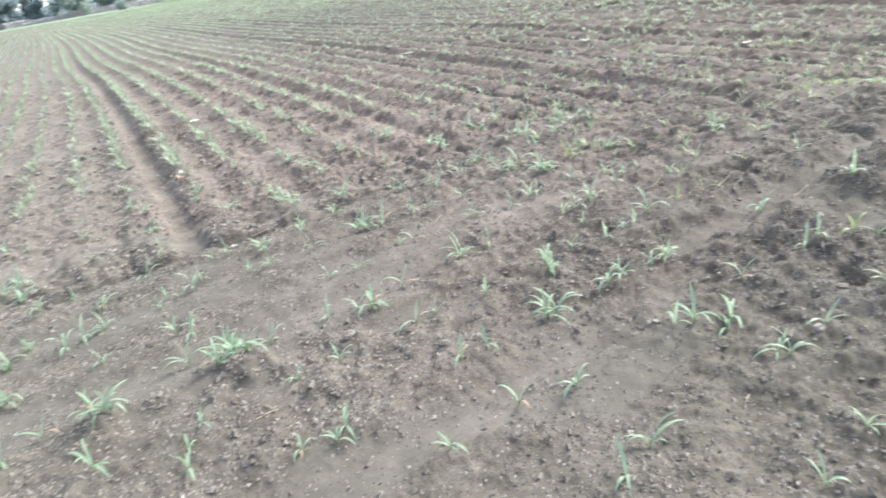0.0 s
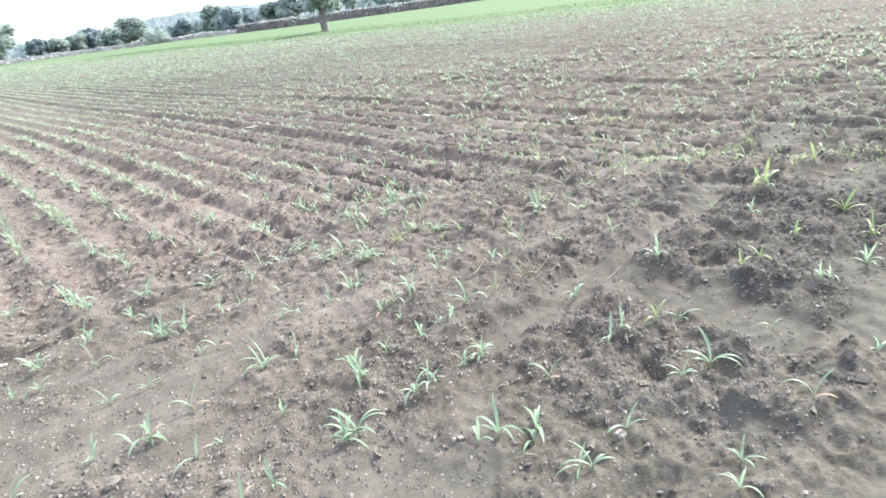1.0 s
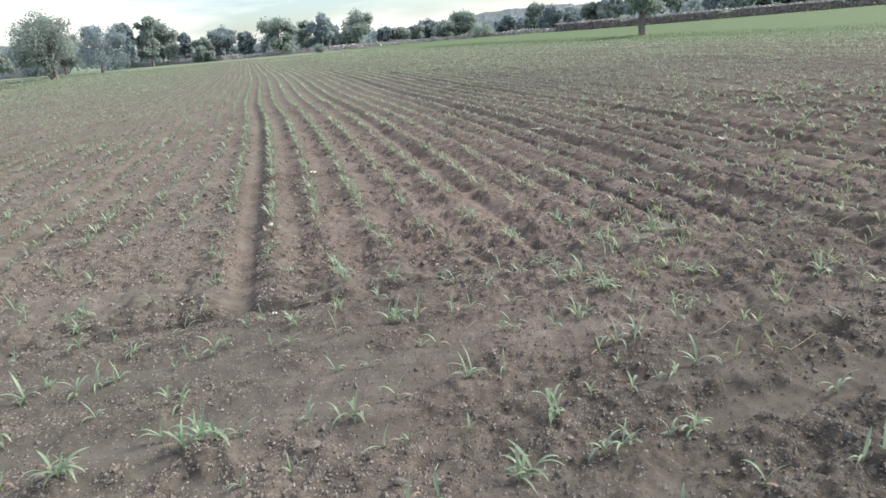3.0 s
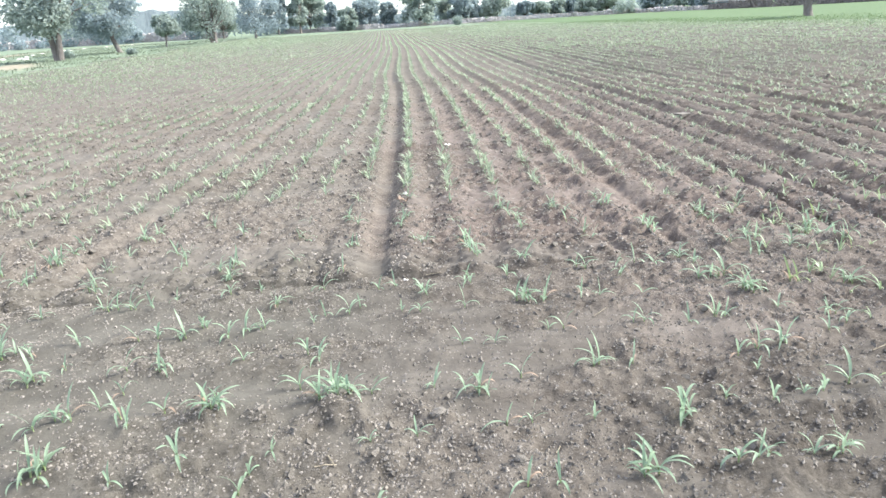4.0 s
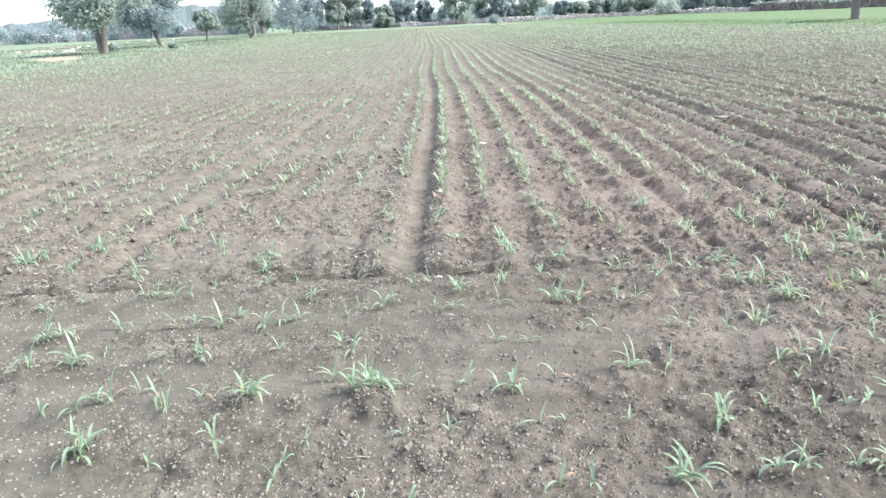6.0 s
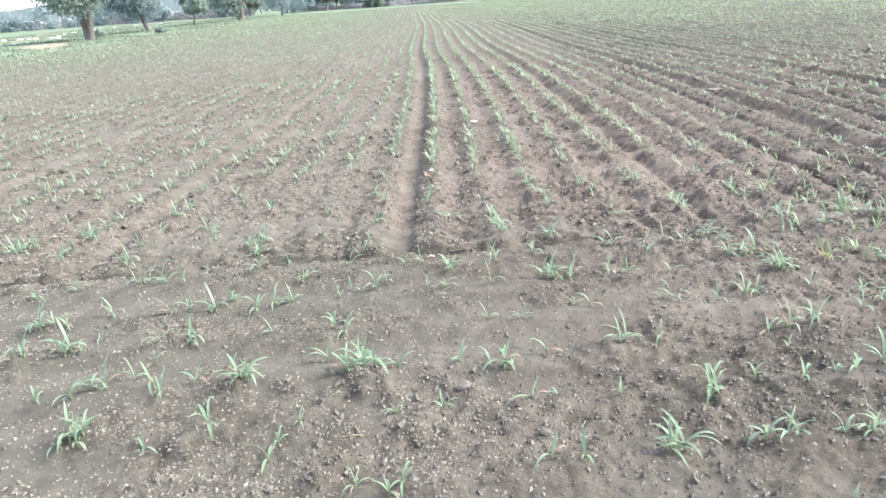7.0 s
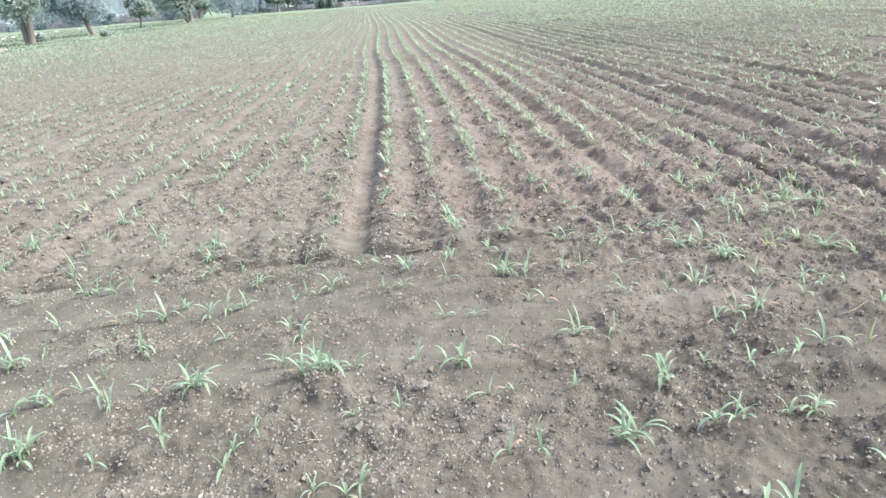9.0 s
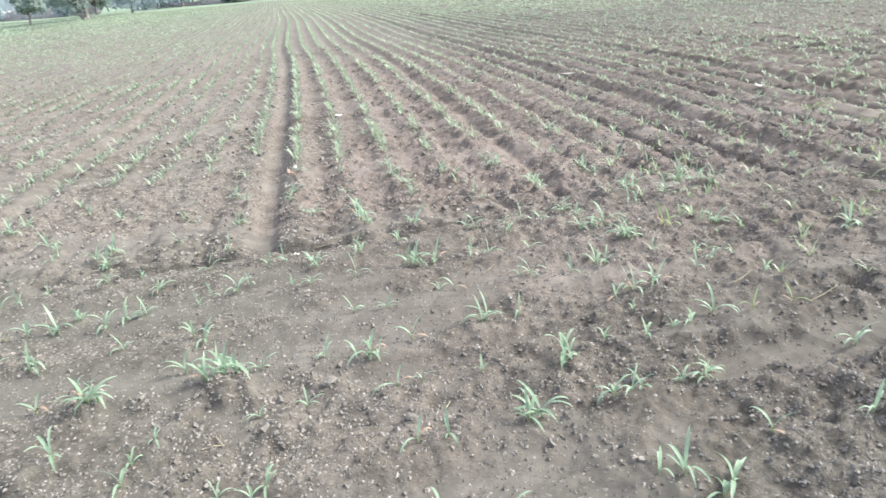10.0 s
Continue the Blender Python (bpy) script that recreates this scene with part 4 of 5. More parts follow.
FURROW = lambda x, y: np.exp(-(np.abs((x - drift(y) + 0.23 + 1.045) % 2.09 - 1.045) / 0.11) ** 4)
soil_stuff("soil_crumbs", "pale brown crumbs of dry soil in drifts", 80000, lambda x, y: (0.30 + 0.70 * heaped(x, y)) * (1 - 0.45 * hollow(x, y)) * (y < row_start(x) + 0.1), (-3.0, 0.6), (4.0, 5.0), 2.5, 0.0013, 0.0026, 0.010, CRUMB, 0.3, -1)
soil_stuff("soil_granules", "loose dark brown granules of tilled soil", 52000, lambda x, y: (0.25 + 0.75 * heaped(x, y)) * (1 - 0.6 * hollow(x, y)) * (y < row_start(x) + 0.1), (-3.0, 0.7), (4.2, 4.8), 2.0, 0.0018, 0.0025, 0.014, GRANULE, 0.35, -1)
soil_stuff("soil_crumbs", "dry reddish crumbs between the maize rows", 56000, lambda x, y: (y > row_start(x) + 0.03) * (0.15 + 0.85 * (1 - silt(x, y))) * (1 - 0.6 * step(6, 11, y)) * (1 - 0.95 * FURROW(x, y)), (-5, 3.8), (5.0, 12), 2.5, 0.0018, 0.0035, 0.016, GRANULE, 0.3, -1)
soil_stuff("soil_crumbs", "pale crumbs strewn between the maize rows", 62000, lambda x, y: (y > row_start(x) + 0.03) * (0.15 + 0.85 * (1 - silt(x, y))) * (1 - 0.45 * step(6, 11, y)) * (1 - 0.95 * FURROW(x, y)), (-5, 3.8), (5.0, 12), 2.5, 0.0022, 0.004, 0.018, CRUMB, 0.3, -1)
soil_stuff("pebbles", "small pale pebbles strewn on the soil", 6000, lambda x, y: 0.2 + 0.8 * heaped(x, y), (-4, 0.3), (6, 9), 3.0, 0.0015, 0.002, 0.012, PALE_STONE, 0.25, 0)
soil_stuff("soil_clods", "dark crumbly clods of turned soil", 60000, lambda x, y: np.clip((0.16 * rough(x, y) * (1 - 0.6 * step(2.6, 3.6, y)) + 2 * ridge(x, y)) * (1 - hollow(x, y)) + 0.07 * heaped(x, y), 0, 1), (-3, 0.3), (7, 5), 2.0, 0.0045, 0.004, 0.022, CLOD, 0.0, 0)
soil_stuff("soil_lumps", "dark angular lumps of ploughed soil", 12000, lambda x, y: np.clip(3 * ridge(x, y) + 0.08 * rough(x, y) * (1 - hollow(x, y)) + 0.03 * heaped(x, y), 0, 1), (-2.5, 0.4), (5.5, 5), 2.0, 0.0035, 0.004, 0.017, CLOD, -0.1, 1)
# clods turned up beside the rows
soil_stuff("soil_clods", "brown clods along the drilled rows", 60000, lambda x, y: (y > row_start(x)) * (1 - 0.95 * FURROW(x, y)) * (0.15 + 0.6 * along_rows(x + 0.12, y, 0.09)) * step(-0.7, 0.5, vnoise(x * 1.1, y * 0.6, 3)) / (1 + 0.006 * (x * x + y * y)), (-9, 3.8), (4, 18), 2.0, 0.006, 0.005, 0.028, CLOD, 0.0, 0)
soil_stuff("soil_clods", "dark clods along the rows of the heavier ground", 24000, lambda x, y: 0.5 * (y > row_start(x) + 0.2) * step(1.5, 4, x) * along_rows(x, y, 0.07) * step(-0.6, 0.3, vnoise(x * 0.8, y * 0.6, 3)) / (1 + 0.002 * (x * x + y * y)), (1.6, 2.5), (24, 30), 2.0, 0.008, 0.006, 0.035, CLOD, 0.0, 0)
soil_stuff("soil_clods", "small brown clods between the maize rows", 26000, lambda x, y: (y > 1.1 * -x) * 0.5 * step(-0.5, 0.4, vnoise(x * 0.7, y * 0.5, 4)) / (1 + 0.002 * (x * x + y * y)), (-18, 7), (2, 26), 2.0, 0.006, 0.005, 0.028, CLOD, 0.0, 0)


# ---- trees ----
def tube(bm, points, radii, sides=7):
    """A tapering limb through the points."""
    rings = []
    for i, (p, r) in enumerate(zip(points, radii)):
        d = (points[min(i + 1, len(points) - 1)] - points[max(i - 1, 0)]).normalized()
        u = d.orthogonal().normalized()
        w = d.cross(u)
        rings.append([bm.verts.new(p + r * (math.cos(a) * u + math.sin(a) * w)) for a in [2 * math.pi * k / sides for k in range(sides)]])
    for a, b in zip(rings, rings[1:]):
        best = min(range(sides), key=lambda s: (a[0].co - b[s].co).length)
        for i in range(sides):
            bm.faces.new((a[i], a[(i + 1) % sides], b[(i + 1 + best) % sides], b[(i + best) % sides]))
    bm.faces.new(rings[-1])


def crown_mesh(lobes, leaves, size, material, seed):
    """Leaf sprays strewn through the lobes (centre, radius), denser to their outsides."""
    r = np.random.default_rng(seed)
    weight = np.array([rad ** 2 for _, rad in lobes])
    which = r.choice(len(lobes), leaves, p=weight / weight.sum())
    centre = np.array([c for c, _ in lobes])[which]
    rad = np.array([q for _, q in lobes])[which]
    d = r.normal(size=(leaves, 3))
    d /= np.linalg.norm(d, axis=1)[:, None]
    lump = 1 + 0.22 * np.sin(d[:, 0] * 7 + which) * np.sin(d[:, 1] * 6 + 2 * which) + 0.15 * np.sin(d[:, 2] * 9 + which)
    p = centre + d * (rad * lump * r.uniform(0.6, 1.08, leaves))[:, None] * np.array([1, 1, 0.85]) + r.normal(size=(leaves, 3)) * 0.16 * rad[:, None]
    # each spray: a bent blade of four corners and a tip, facing mostly outwards
    nrm = d + r.normal(size=(leaves, 3)) * 0.45 + np.array([0, 0, 0.35])
    nrm /= np.linalg.norm(nrm, axis=1)[:, None]
    u = np.cross(nrm, r.normal(size=(leaves, 3)))
    u /= np.linalg.norm(u, axis=1)[:, None]
    w = np.cross(nrm, u)
    s = (size * r.uniform(0.55, 1.3, leaves))[:, None]
    v = np.stack([p - u * s, p + w * s * 0.55 + nrm * s * 0.15, p + u * s - nrm * s * 0.2, p - w * s * 0.55 + nrm * s * 0.15], 1)
    f = np.arange(leaves)[:, None] * 4 + np.arange(4)[None]
    tri = np.concatenate([f[:, [0, 1, 2]], f[:, [0, 2, 3]]])
    return mesh_of("crown", v.reshape(-1, 3), tri, material)


def tree(x, y, tall, wide, leaves, size, material, label, seed, trunk=0.02, fork=0.33, lean=(0.0, 0.0), stems=1, lobes_n=13, group="trees behind the field"):
    r = random.Random(seed)
    root = thing("tree", label, "tree", group)
    root.location = (x, y, float(height(x, y)) - 0.05)
    thick = max(0.12, trunk * tall)
    bm = bmesh.new()
    lobes = []
    for s in range(stems):
        side = (s - (stems - 1) / 2) * thick * 2.2
        top = Vector((side * 1.5 + lean[0] * tall * fork, lean[1] * tall * fork, tall * fork))
        foot = Vector((side * 0.5, 0, -0.1))
        mid = foot.lerp(top, 0.5) + Vector((r.uniform(-1, 1), r.uniform(-1, 1), 0)) * thick * 0.5
        tube(bm, [foot, foot.lerp(mid, 0.15), mid, top], [thick * 1.5, thick * 1.05, thick * 0.9, thick * 0.8], 10)
        n = max(4, lobes_n // stems)
        for i in range(n):
            a = 6.283 * i / n + r.uniform(-0.5, 0.5)
            out = wide * 0.5 * r.uniform(0.15, 0.72)
            up = tall * r.uniform(fork + 0.03, 0.86)
            if i == 0:
                out, up = wide * 0.05, tall * 0.86
            end = Vector((top.x + lean[0] * tall * 0.2 + math.cos(a) * out, top.y + math.sin(a) * out, up))
            q = wide * r.uniform(0.085, 0.175) * (1.0 - 0.25 * max(0, up / tall - 0.6))
            lobes.append((tuple(end), q))
            bend = top.lerp(end, 0.5) + Vector((r.uniform(-1, 1), r.uniform(-1, 1), r.uniform(0, 1))) * wide * 0.05
            tube(bm, [top - Vector((0, 0, 0.1)), bend, end], [thick * 0.45, thick * 0.28, thick * 0.08], 5)
    for f in bm.faces:
        f.smooth = True
    part("trunk", bm, BARK, root, "brown bark trunk with forking limbs")
    crown = new("crown", crown_mesh(lobes, leaves, size, material, seed))
    crown.parent = root
    return root


# the lone tree at the far side of the field
tree(32.0, 52.4, 5.3, 5.0, 6500, 0.14, HAZY_PALE_LEAF, "lone pruned tree with thick trunk at the field's edge", 21, 0.062, 0.36, (-0.02, 0.0), 1, 22, "trees in the field")
# the row of trees on the grass verge
VERGE_TREES = [(-28.0, 56.6, 8.6, 9.2, 0.030, 0.32, 0.02, 2), (-29.4, 72.4, 7.4, 8.0, 0.035, 0.24, -0.35, 1), (-29.9, 87.7, 4.0, 4.0, 0.03, 0.40, 0.15, 1),
               (-26.8, 98.6, 8.4, 10.5, 0.033, 0.24, -0.15, 2), (-26.2, 123.6, 8.0, 9.5, 0.03, 0.22, 0.1, 1), (-36.5, 142.0, 8.0, 9.0, 0.03, 0.22, 0.0, 1),
               (-84.0, 126.0, 8.0, 8.0, 0.03, 0.22, 0.0, 1), (-70.0, 172.0, 8.0, 9.0, 0.03, 0.2, 0.0, 1), (-48.0, 176.0, 8.0, 9.0, 0.03, 0.2, 0.0, 1)]
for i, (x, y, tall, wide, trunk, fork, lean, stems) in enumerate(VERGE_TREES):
    tree(x, y, tall, wide, 7500 if i < 5 else 3600, 0.18 if i < 5 else 0.3, HAZY_PALE_LEAF if i in (0, 2, 3, 5) else HAZY_TREE_LEAF,
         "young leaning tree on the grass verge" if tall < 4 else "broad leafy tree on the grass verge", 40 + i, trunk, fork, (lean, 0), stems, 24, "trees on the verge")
# trees behind the stone walls: x, y, height, width
WEST_TREES = [
    (-26.5, 149.1, 8.4, 4.6), (-22.1, 150.6, 9.3, 4), (-20.8, 157.5, 8.8, 6.2), (-15.3, 153.9, 5.8, 2.7), (-11.4, 147, 4.1, 3.9), (-7.6, 150.8, 5.9, 5), (-3.1, 152.9, 4.9, 3.3), (4.2, 152.2, 6.9, 6.6), (10.4, 162.1, 6.5, 4.3), (13.6, 155.4, 7.2, 4.8), (16.8, 160.1, 4.9, 2.8), (22.6, 163.2, 7.8, 6.9), (29.5, 163.4, 3.5, 3.6), (33.4, 165.8, 3.4, 4.4), (37.7, 168.1, 3.4, 3.8), (42.2, 171.1, 4.6, 4.6), (44.1, 162.9, 3.7, 4.4), (50, 165.2, 5.8, 6), (59.7, 160.6, 4, 4.5), (63.6, 152.2, 6.3, 4.3),
]
EAST_TREES = [
    (64, 143, 4.8, 4.8), (70.7, 149.5, 4.5, 4), (68.8, 133.3, 4.6, 3.9), (69.7, 128.6, 4.6, 3.8), (74, 131.2, 12.1, 7.2), (79.8, 124.2, 8.9, 3.2), (81.8, 121.5, 10.4, 5.4), (90.9, 121.2, 9.3, 5.9), (90.6, 112.6, 7.8, 4.4), (99.4, 118.7, 5.9, 3.4), (101.1, 114.4, 7.8, 4), (101.1, 111.1, 6.8, 3.3), (109, 115.7, 5.5, 4.2), (115.2, 117.2, 5.6, 4.3), (111.9, 108.4, 4.4, 3.4), (122.3, 105.2, 6.4, 7), (121.1, 99.9, 8, 5.2), (128.6, 99.8, 5.7, 5), (130.1, 97.4, 6.3, 5.7), (126.5, 91.2, 7, 6.1),
]
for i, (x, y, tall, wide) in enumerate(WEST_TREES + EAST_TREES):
    tree(x, y, tall * 1.08 + 0.4, wide * 1.45, 3300, 0.36, (HAZY_TREE_LEAF, HAZY_PALE_LEAF, HAZY_PALE_LEAF)[i % 3] if i % 5 else HAZY_TREE_LEAF,
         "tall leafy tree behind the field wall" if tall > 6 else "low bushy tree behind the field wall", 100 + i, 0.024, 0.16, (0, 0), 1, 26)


# scrub that fills the gaps below the far trees
def scrub():
    path = [(-110, 160), (-60, 158), (-26, 156), (0, 160), (25, 170), (45, 178), (62, 164), (76, 142), (96, 128), (118, 122), (140, 104), (190, 86), (260, 60)]
    lobes = []
    r = random.Random(9)
    for (ax, ay), (bx, by) in zip(path, path[1:]):
        n = int(math.hypot(bx - ax, by - ay) / 1.6)
        for i in range(n):
            t = (i + r.random()) / n
            q = r.uniform(1.0, 2.4)
            lobes.append(((ax + (bx - ax) * t + r.uniform(-3, 3), ay + (by - ay) * t + r.uniform(-1, 14), q * r.uniform(0.4, 1.9)), q))
    me = crown_mesh(lobes, 46000, 0.38, HAZY_TREE_LEAF, 77)
    return me


tagged(new("scrub", scrub()), "dark green scrub along the back of the walls", "bushes", kind="stuff")
for i, (x, y, tall, wide) in enumerate([(50.5, 152.0, 3.0, 6.0), (11.0, 133.0, 1.6, 2.6), (-30.0, 62.0, 0.7, 1.2), (-24.5, 63.0, 0.5, 1.0)]):
    lobes = [((random.Random(i * 9 + k).uniform(-0.35, 0.35) * wide, random.Random(i * 9 + k + 50).uniform(-0.3, 0.3) * wide, tall * (0.35 + 0.3 * (k % 2))), tall * 0.42) for k in range(6)]
    bush = new("bush", crown_mesh(lobes, 900, 0.09 * wide ** 0.6, HAZY_PALE_LEAF, 300 + i))
    bush.location = (x, y, 0)
    tagged(bush, "rounded green bush beside the wall" if y > 100 else "small green bush on the verge", "bush", "bushes")


# ---- dry stone walls ----
def wall(name, path, tall, material, label, seed, base=0.0):
    """A rubble wall along the path: uneven stones in courses with a ragged top."""
    r = np.random.default_rng(seed)
    pts, siz = [], []
    for (ax, ay), (bx, by) in zip(path, path[1:]):
        length = math.hypot(bx - ax, by - ay)
        n = int(length / 0.42)
        for c in range(int(tall / 0.27) + 1):
            t = (np.arange(n) + r.uniform(0.1, 0.9, n)) / n
            off = r.uniform(-0.12, 0.12, n)
            z = base + c * 0.27 + 0.08 + r.uniform(-0.05, 0.05, n)
            keep = z < base + tall * (0.86 + 0.22 * vnoise(t * length * 0.25, t * 0, seed))
            p = np.stack([ax + (bx - ax) * t - (by - ay) / length * off, ay + (by - ay) * t + (bx - ax) / length * off, z], -1)
            pts.append(p[keep])
            siz.append(r.uniform(0.2, 0.33, n)[keep])
    p, s = np.concatenate(pts), np.concatenate(siz)
    bm = bmesh.new()
    bmesh.ops.create_cube(bm, size=1.0)
    tv = np.array([v.co for v in bm.verts])
    tf = np.array([[v.index for v in f.verts] for f in bm.faces])
    bm.free()
    jag = 1 + r.uniform(-0.25, 0.25, (len(p), len(tv), 1))
    sc = s[:, None, None] * np.stack([r.uniform(1.3, 2.3, len(p)), r.uniform(1.3, 1.9, len(p)), r.uniform(0.9, 1.3, len(p))], -1)[:, None]
    a = r.uniform(-0.4, 0.4, len(p))
    q = tv[None] * jag * sc
    c, d = np.cos(a)[:, None], np.sin(a)[:, None]
    v = np.stack([q[..., 0] * c - q[..., 1] * d, q[..., 0] * d + q[..., 1] * c, q[..., 2]], -1) + p[:, None]
    f = (tf[None] + (np.arange(len(p)) * len(tv))[:, None, None]).reshape(-1, 4)
    tagged(new(name, mesh_of(name, v.reshape(-1, 3), f, material)), label, "stone wall", kind="structure")


wall("wall_north", [(-27, 160), (-8, 148), (21, 156), (36, 160)], 1.0, PALE_WALL_STONE, "long pale dry stone wall at the far end", 1)
wall("wall_middle", [(36, 160), (50, 156), (61, 134)], 0.9, PALE_WALL_STONE, "low broken stone wall with red earth", 2)
wall("wall_east", [(61, 134), (65, 118), (78, 106), (100, 100), (130, 92), (200, 66), (280, 25)], 1.45, DARK_STONE, "dark stone wall along the green plot", 3)
wall("wall_coping", [(61, 134), (65, 118), (78, 106), (100, 100), (130, 92), (200, 66), (280, 25)], 0.26, PALE_WALL_STONE, "pale weathered coping stones on the wall", 7, 1.42)
wall("wall_west", [(-40, 158), (-62, 168), (-92, 178), (-122, 190), (-160, 196)], 2.1, PALE_WALL_STONE, "pale pinkish rubble wall behind the verge", 4)


def post(x, y, tall):
    bm = bmesh.new()
    bmesh.ops.create_cube(bm, size=1.0)
    for v in bm.verts:
        v.co = Vector((v.co.x * 0.16 * (1 - 0.15 * (v.co.z > 0)), v.co.y * 0.16 * (1 - 0.15 * (v.co.z > 0)), (v.co.z + 0.5) * tall))
    bmesh.ops.bevel(bm, geom=bm.edges[:], offset=0.015, segments=1, affect="EDGES")
    ob = part("fence_post", bm, CONCRETE)
    ob.location = (x, y, float(height(x, y)) - 0.05)
    return tagged(ob, "pale concrete fence post by the wall", "fence post", "fence posts")


for i in range(9):
    post(-88 - i * 6.5, 175 + i * 2.3 + (i % 3) * 0.3, 2.6)


# pale stones along the track on the verge
tx = np.array([-46.1, -43.5, -41, -38.2, -41, -44.5, -48, -50, -52.5, -53, -51.5, -49, -42.0, -37.5, -36, -48.5, -52])
ty = np.array([74.3, 73, 71.5, 69.8, 76, 84, 93, 100, 110, 116, 121, 126, 72, 68, 66.5, 97, 107.0])
for i, (x, y) in enumerate(zip(tx, ty)):
    bm = bmesh.new()
    bmesh.ops.create_icosphere(bm, subdivisions=2, radius=1.0)
    r = random.Random(500 + i)
    sx, sy = r.uniform(0.2, 0.45), r.uniform(0.15, 0.3)
    for v in bm.verts:
        k = 1 + 0.2 * noise.noise(v.co * 1.7 + Vector((i, 0, 0)))
        v.co = Vector((v.co.x * sx * k, v.co.y * sy * k, v.co.z * 0.13 * k))
    ob = part("field_stone", bm, VERGE_STONE)
    ob.matrix_basis = pose(x, y, float(height(x, y)) + 0.03, 0, 0, r.uniform(0, 180))
    tagged(ob, "pale flat boulder on the grass verge", "stone", "stones of the verge")


# ---- wooded hills on the horizon ----
def hill():
    az = np.radians(np.arange(-70, 100, 0.12))
    deg = np.degrees(az)
    crest = 13 + 19 * np.exp(-((deg + 21) / 9) ** 2) + 12 * np.exp(-((deg - 21) / 7) ** 2) + 9 * np.exp(-((deg - 34) / 10) ** 2) + 5 * np.exp(-((deg - 62) / 16) ** 2) - 4 * np.exp(-((deg - 2) / 9) ** 2)
    crest = crest + 1.1 * vnoise(deg * 1.6, deg * 0, 3) + 0.5 * vnoise(deg * 5, deg * 0, 4)
    rows = []
    for k in range(14):
        s = k / 13
        rad = 700 + 260 * s
        z = crest * step(0, 1, s) * (0.9 + 0.1 * s) + (0.6 * vnoise(deg * 4, deg * 0 + 0.9 * k, 5) + 0.45 * vnoise(deg * 9, deg * 0 + 1.5 * k, 6)) * (0 < k)
        rows.append(np.stack([rad * np.sin(az), rad * np.cos(az), z - (2 if k == 0 else 0)], -1))
    v = np.array(rows)
    n, m = v.shape[:2]
    i = (np.arange(n - 1)[:, None] * m + np.arange(m - 1)[None]).ravel()
    f = np.stack([i, i + 1, i + m + 1, i + m], -1)
    return mesh_of("hill", v.reshape(-1, 3), f, HAZY_FOREST, False)


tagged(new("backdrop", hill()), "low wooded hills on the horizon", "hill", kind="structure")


# ---- scraps on the soil ----
def stick(points, thick, material, label, name="straw", group="dry stalks"):
    bm = bmesh.new()
    pts = [Vector((x, y, float(height(x, y)) + z)) for x, y, z in points]
    tube(bm, pts, [thick, thick * 0.9, thick * 0.75][: len(pts)], 6)
    return tagged(part(name, bm, material), label, "straw", group)


for x, y, a, l in ((2.05, 2.44, 20, 0.13), (2.28, 2.18, 12, 0.16), (0.98, 3.1, 30, 0.09), (-0.36, 2.0, 5, 0.08), (-0.34, 2.02, -60, 0.06), (0.12, 3.83, 5, 0.10), (2.52, 1.9, 15, 0.2), (1.1, 1.25, -35, 0.07), (0.9, 1.0, 25, 0.06), (0.5, 2.0, 60, 0.05)):
    c, s = math.cos(radians(a)) * l / 2, math.sin(radians(a)) * l / 2
    stick([(x - c, y - s, 0.006), (x, y, 0.012), (x + c, y + s, 0.008)], 0.0026, STRAW, "short dry straw stalk lying on the soil")


def scrap(name, x, y, size, material, label, category, seed, flat=0.35):
    """A crumpled scrap: a curled sheet with thickness."""
    bm = bmesh.new()
    bmesh.ops.create_grid(bm, x_segments=7, y_segments=5, size=1.0)
    for v in bm.verts:
        k = noise.noise(v.co * 1.3 + Vector((seed, seed, 0)))
        v.co = Vector((v.co.x * size, v.co.y * size * 0.55, size * (flat * k + 0.35 * flat * v.co.x ** 2 + flat * 0.6)))
    bmesh.ops.solidify(bm, geom=bm.faces[:], thickness=size * 0.04)
    ob = part(name, bm, material)
    ob.matrix_basis = pose(x, y, float(height(x, y)) + 0.004, 0, 0, seed * 47 % 180)
    return tagged(ob, label, category)


scrap("dry_leaf", -0.07, 5.49, 0.046, DRY_LEAF, "curled pinkish-brown dry leaf on the ridge", "leaf", 3, 1.1)
scrap("dry_leaf", -0.05, 5.71, 0.024, PAPER, "bleached white dry husk beside a seedling", "leaf", 9, 1.0)
scrap("paper_scrap", 0.48, 8.12, 0.05, PAPER, "small white scrap of paper on the soil", "scrap", 5, 0.4)
scrap("paper_scrap", 7.9, 9.3, 0.07, PAPER, "white crumpled scrap of paper between the rows", "scrap", 8, 0.4)


for i, (x, y, size) in enumerate(((5.68, 4.63, 0.045), (8.19, 9.59, 0.07), (5.95, 7.40, 0.04), (5.32, 6.75, 0.05), (7.22, 4.88, 0.05), (0.51, 8.10, 0.03), (-0.06, 3.81, 0.03), (3.81, 5.57, 0.03))):
    scrap("pale_chip", x, y, size, PAPER, "small pale dry chip lying on the tilled soil", "chip", 11 + i, 0.5)


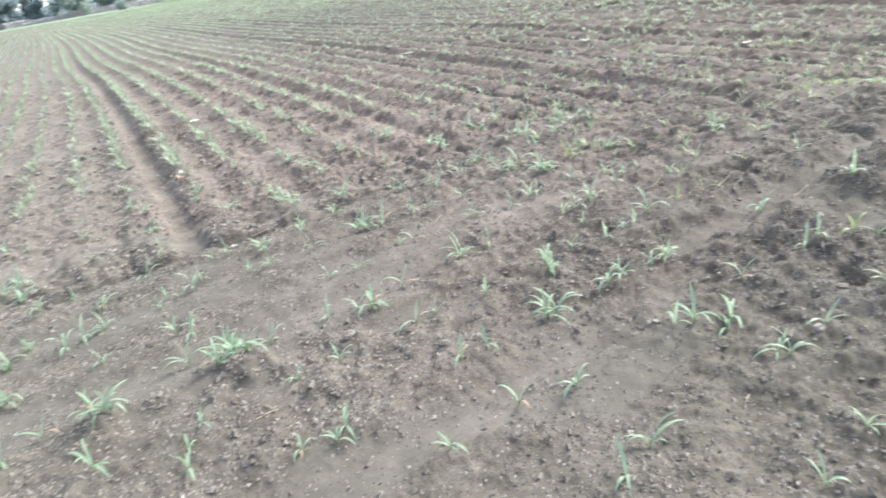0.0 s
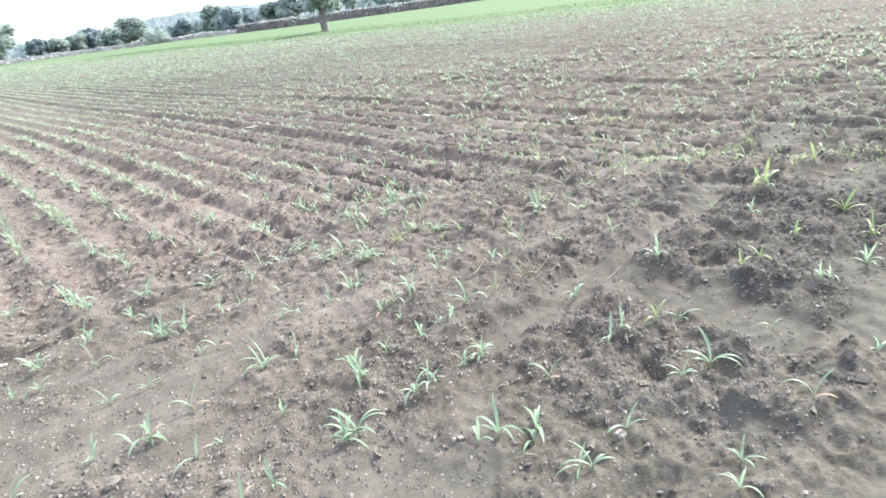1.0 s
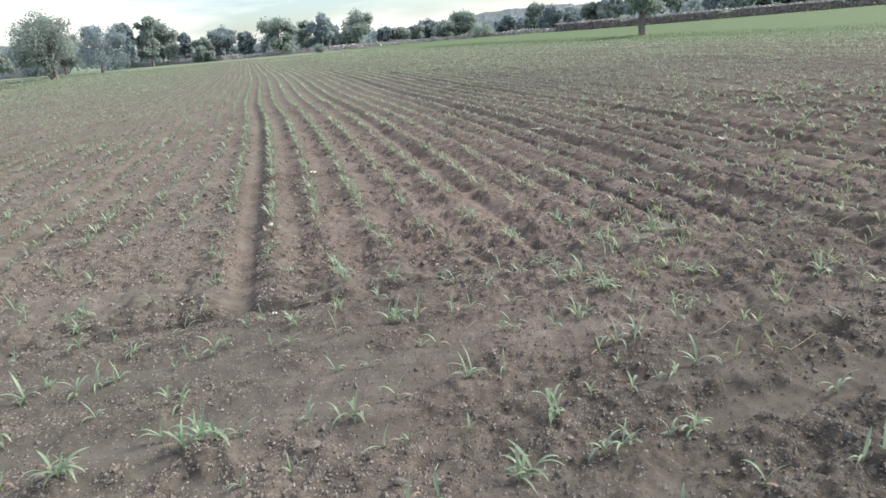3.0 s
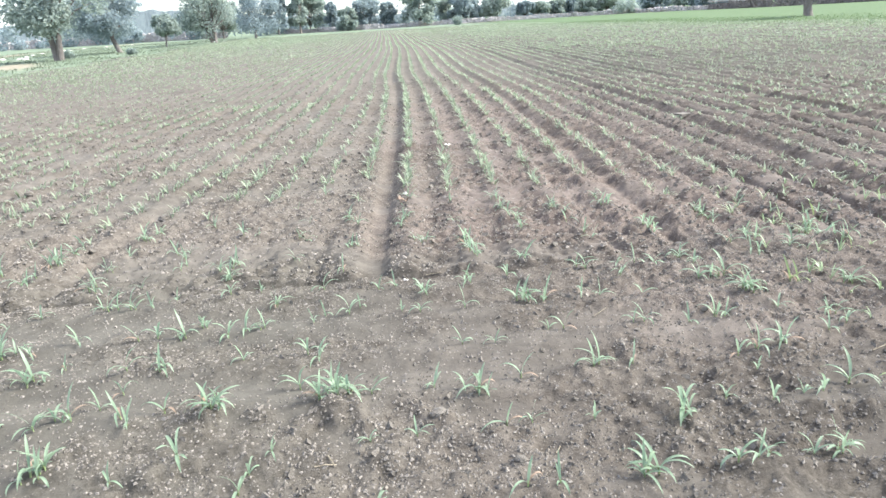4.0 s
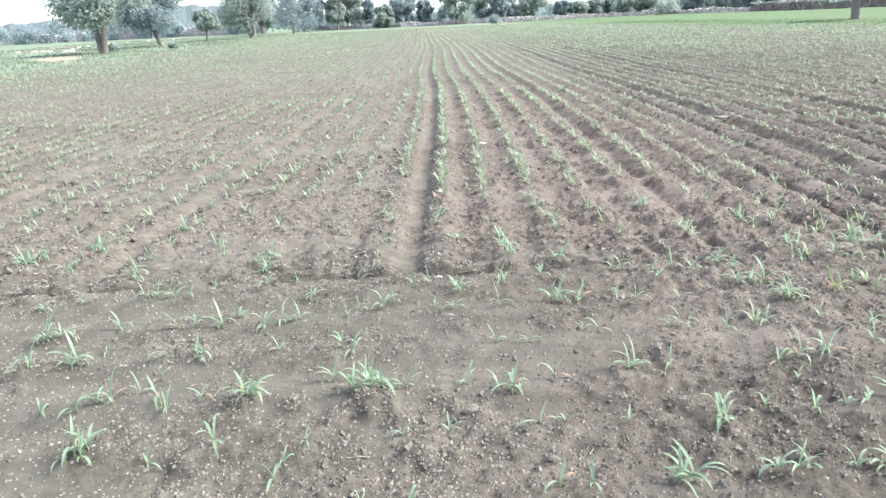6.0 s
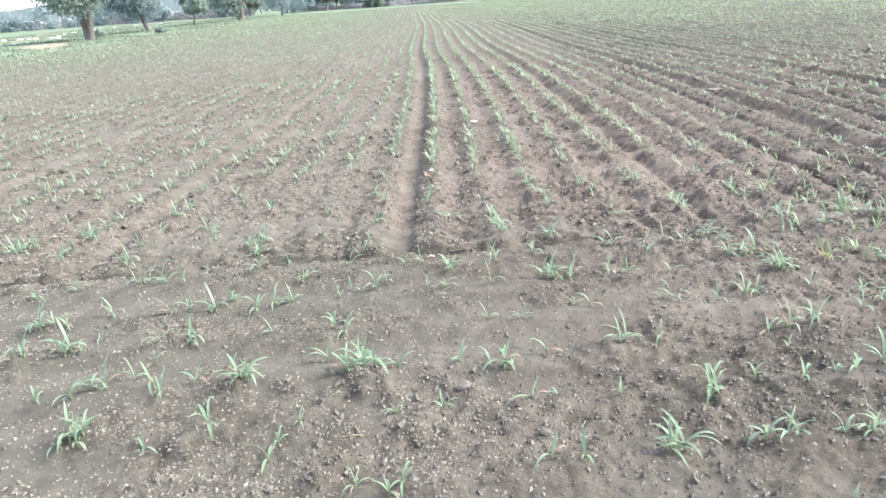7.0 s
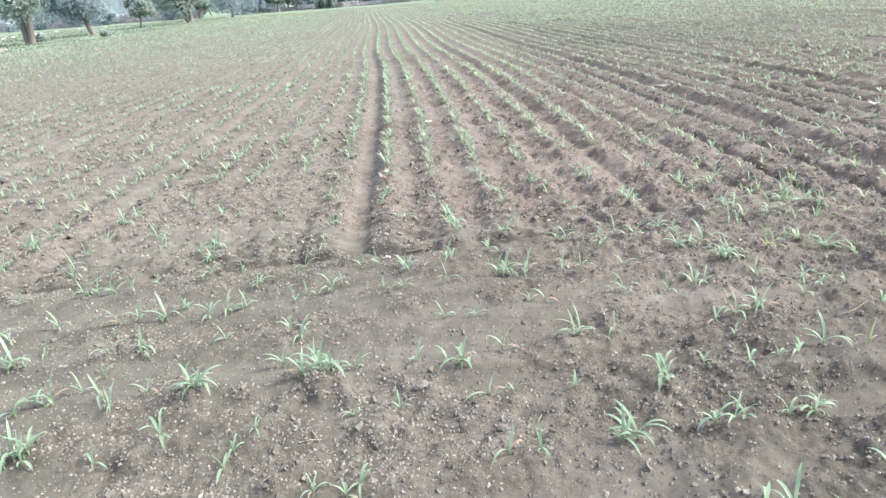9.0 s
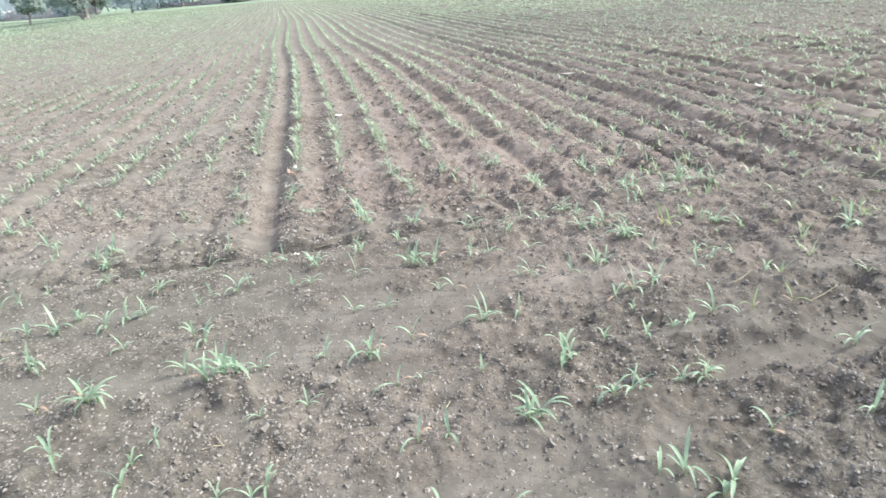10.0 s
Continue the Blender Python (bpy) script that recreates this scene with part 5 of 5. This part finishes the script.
def slab(x, y, w, d, h, turn, label, material, seed):
    bm = bmesh.new()
    bmesh.ops.create_cube(bm, size=1.0)
    bmesh.ops.subdivide_edges(bm, edges=bm.edges[:], cuts=2, use_grid_fill=True)
    for v in bm.verts:
        k = 1 + 0.25 * noise.noise(v.co * 2.5 + Vector((seed, 0, 0)))
        v.co = Vector((v.co.x * w * k, v.co.y * d * k, (v.co.z + 0.3) * h * k))
    bmesh.ops.bevel(bm, geom=bm.edges[:], offset=0.006, segments=1, affect="EDGES")
    ob = part("stone", bm, material)
    ob.matrix_basis = pose(x, y, float(height(x, y)) - (0.45 if w > 0.1 else 0.25) * h, 1 if w > 0.1 else 0, 1 if w > 0.1 else 4, turn)
    return tagged(ob, label, "stone", "loose stones in the field")


slab(4.08, 9.4, 0.30, 0.16, 0.05, 25, "flat pale brown slab of stone among the rows", GRANULE, 2)
slab(1.37, 1.07, 0.045, 0.035, 0.03, 10, "pale angular pebble on dark soil", CRUMB, 4)
slab(0.53, 1.12, 0.03, 0.022, 0.02, 40, "pale orange pebble on the soil", CRUMB, 6)
slab(1.02, 1.48, 0.03, 0.02, 0.018, 70, "small pale pebble on the soil", CRUMB, 7)


def clod(x, y, size, seed):
    """A single rounded clod of earth, pitted and half sunk."""
    bm = bmesh.new()
    bmesh.ops.create_icosphere(bm, subdivisions=3, radius=1.0)
    for v in bm.verts:
        k = 1 + 0.3 * noise.noise(v.co * 1.6 + Vector((seed, 0, 0))) + 0.12 * noise.noise(v.co * 5 + Vector((0, seed, 0)))
        v.co = Vector((v.co.x * size * k, v.co.y * size * 0.8 * k, v.co.z * size * 0.6 * k))
    ob = part("soil_clod", bm, CLOD)
    ob.matrix_basis = pose(x, y, float(height(x, y)) + 0.15 * size, 0, 0, seed * 31 % 180)
    return tagged(ob, "rounded brown clod of earth on the tilled soil", "clod", "single clods")


for i, (x, y, size) in enumerate(((3.53, 2.68, 0.045), (-2.17, 5.59, 0.05), (-4.00, 6.86, 0.05), (3.22, 1.50, 0.04), (0.35, 1.94, 0.025), (1.13, 1.89, 0.03), (0.07, 2.25, 0.035))):
    clod(x, y, size, i + 1)
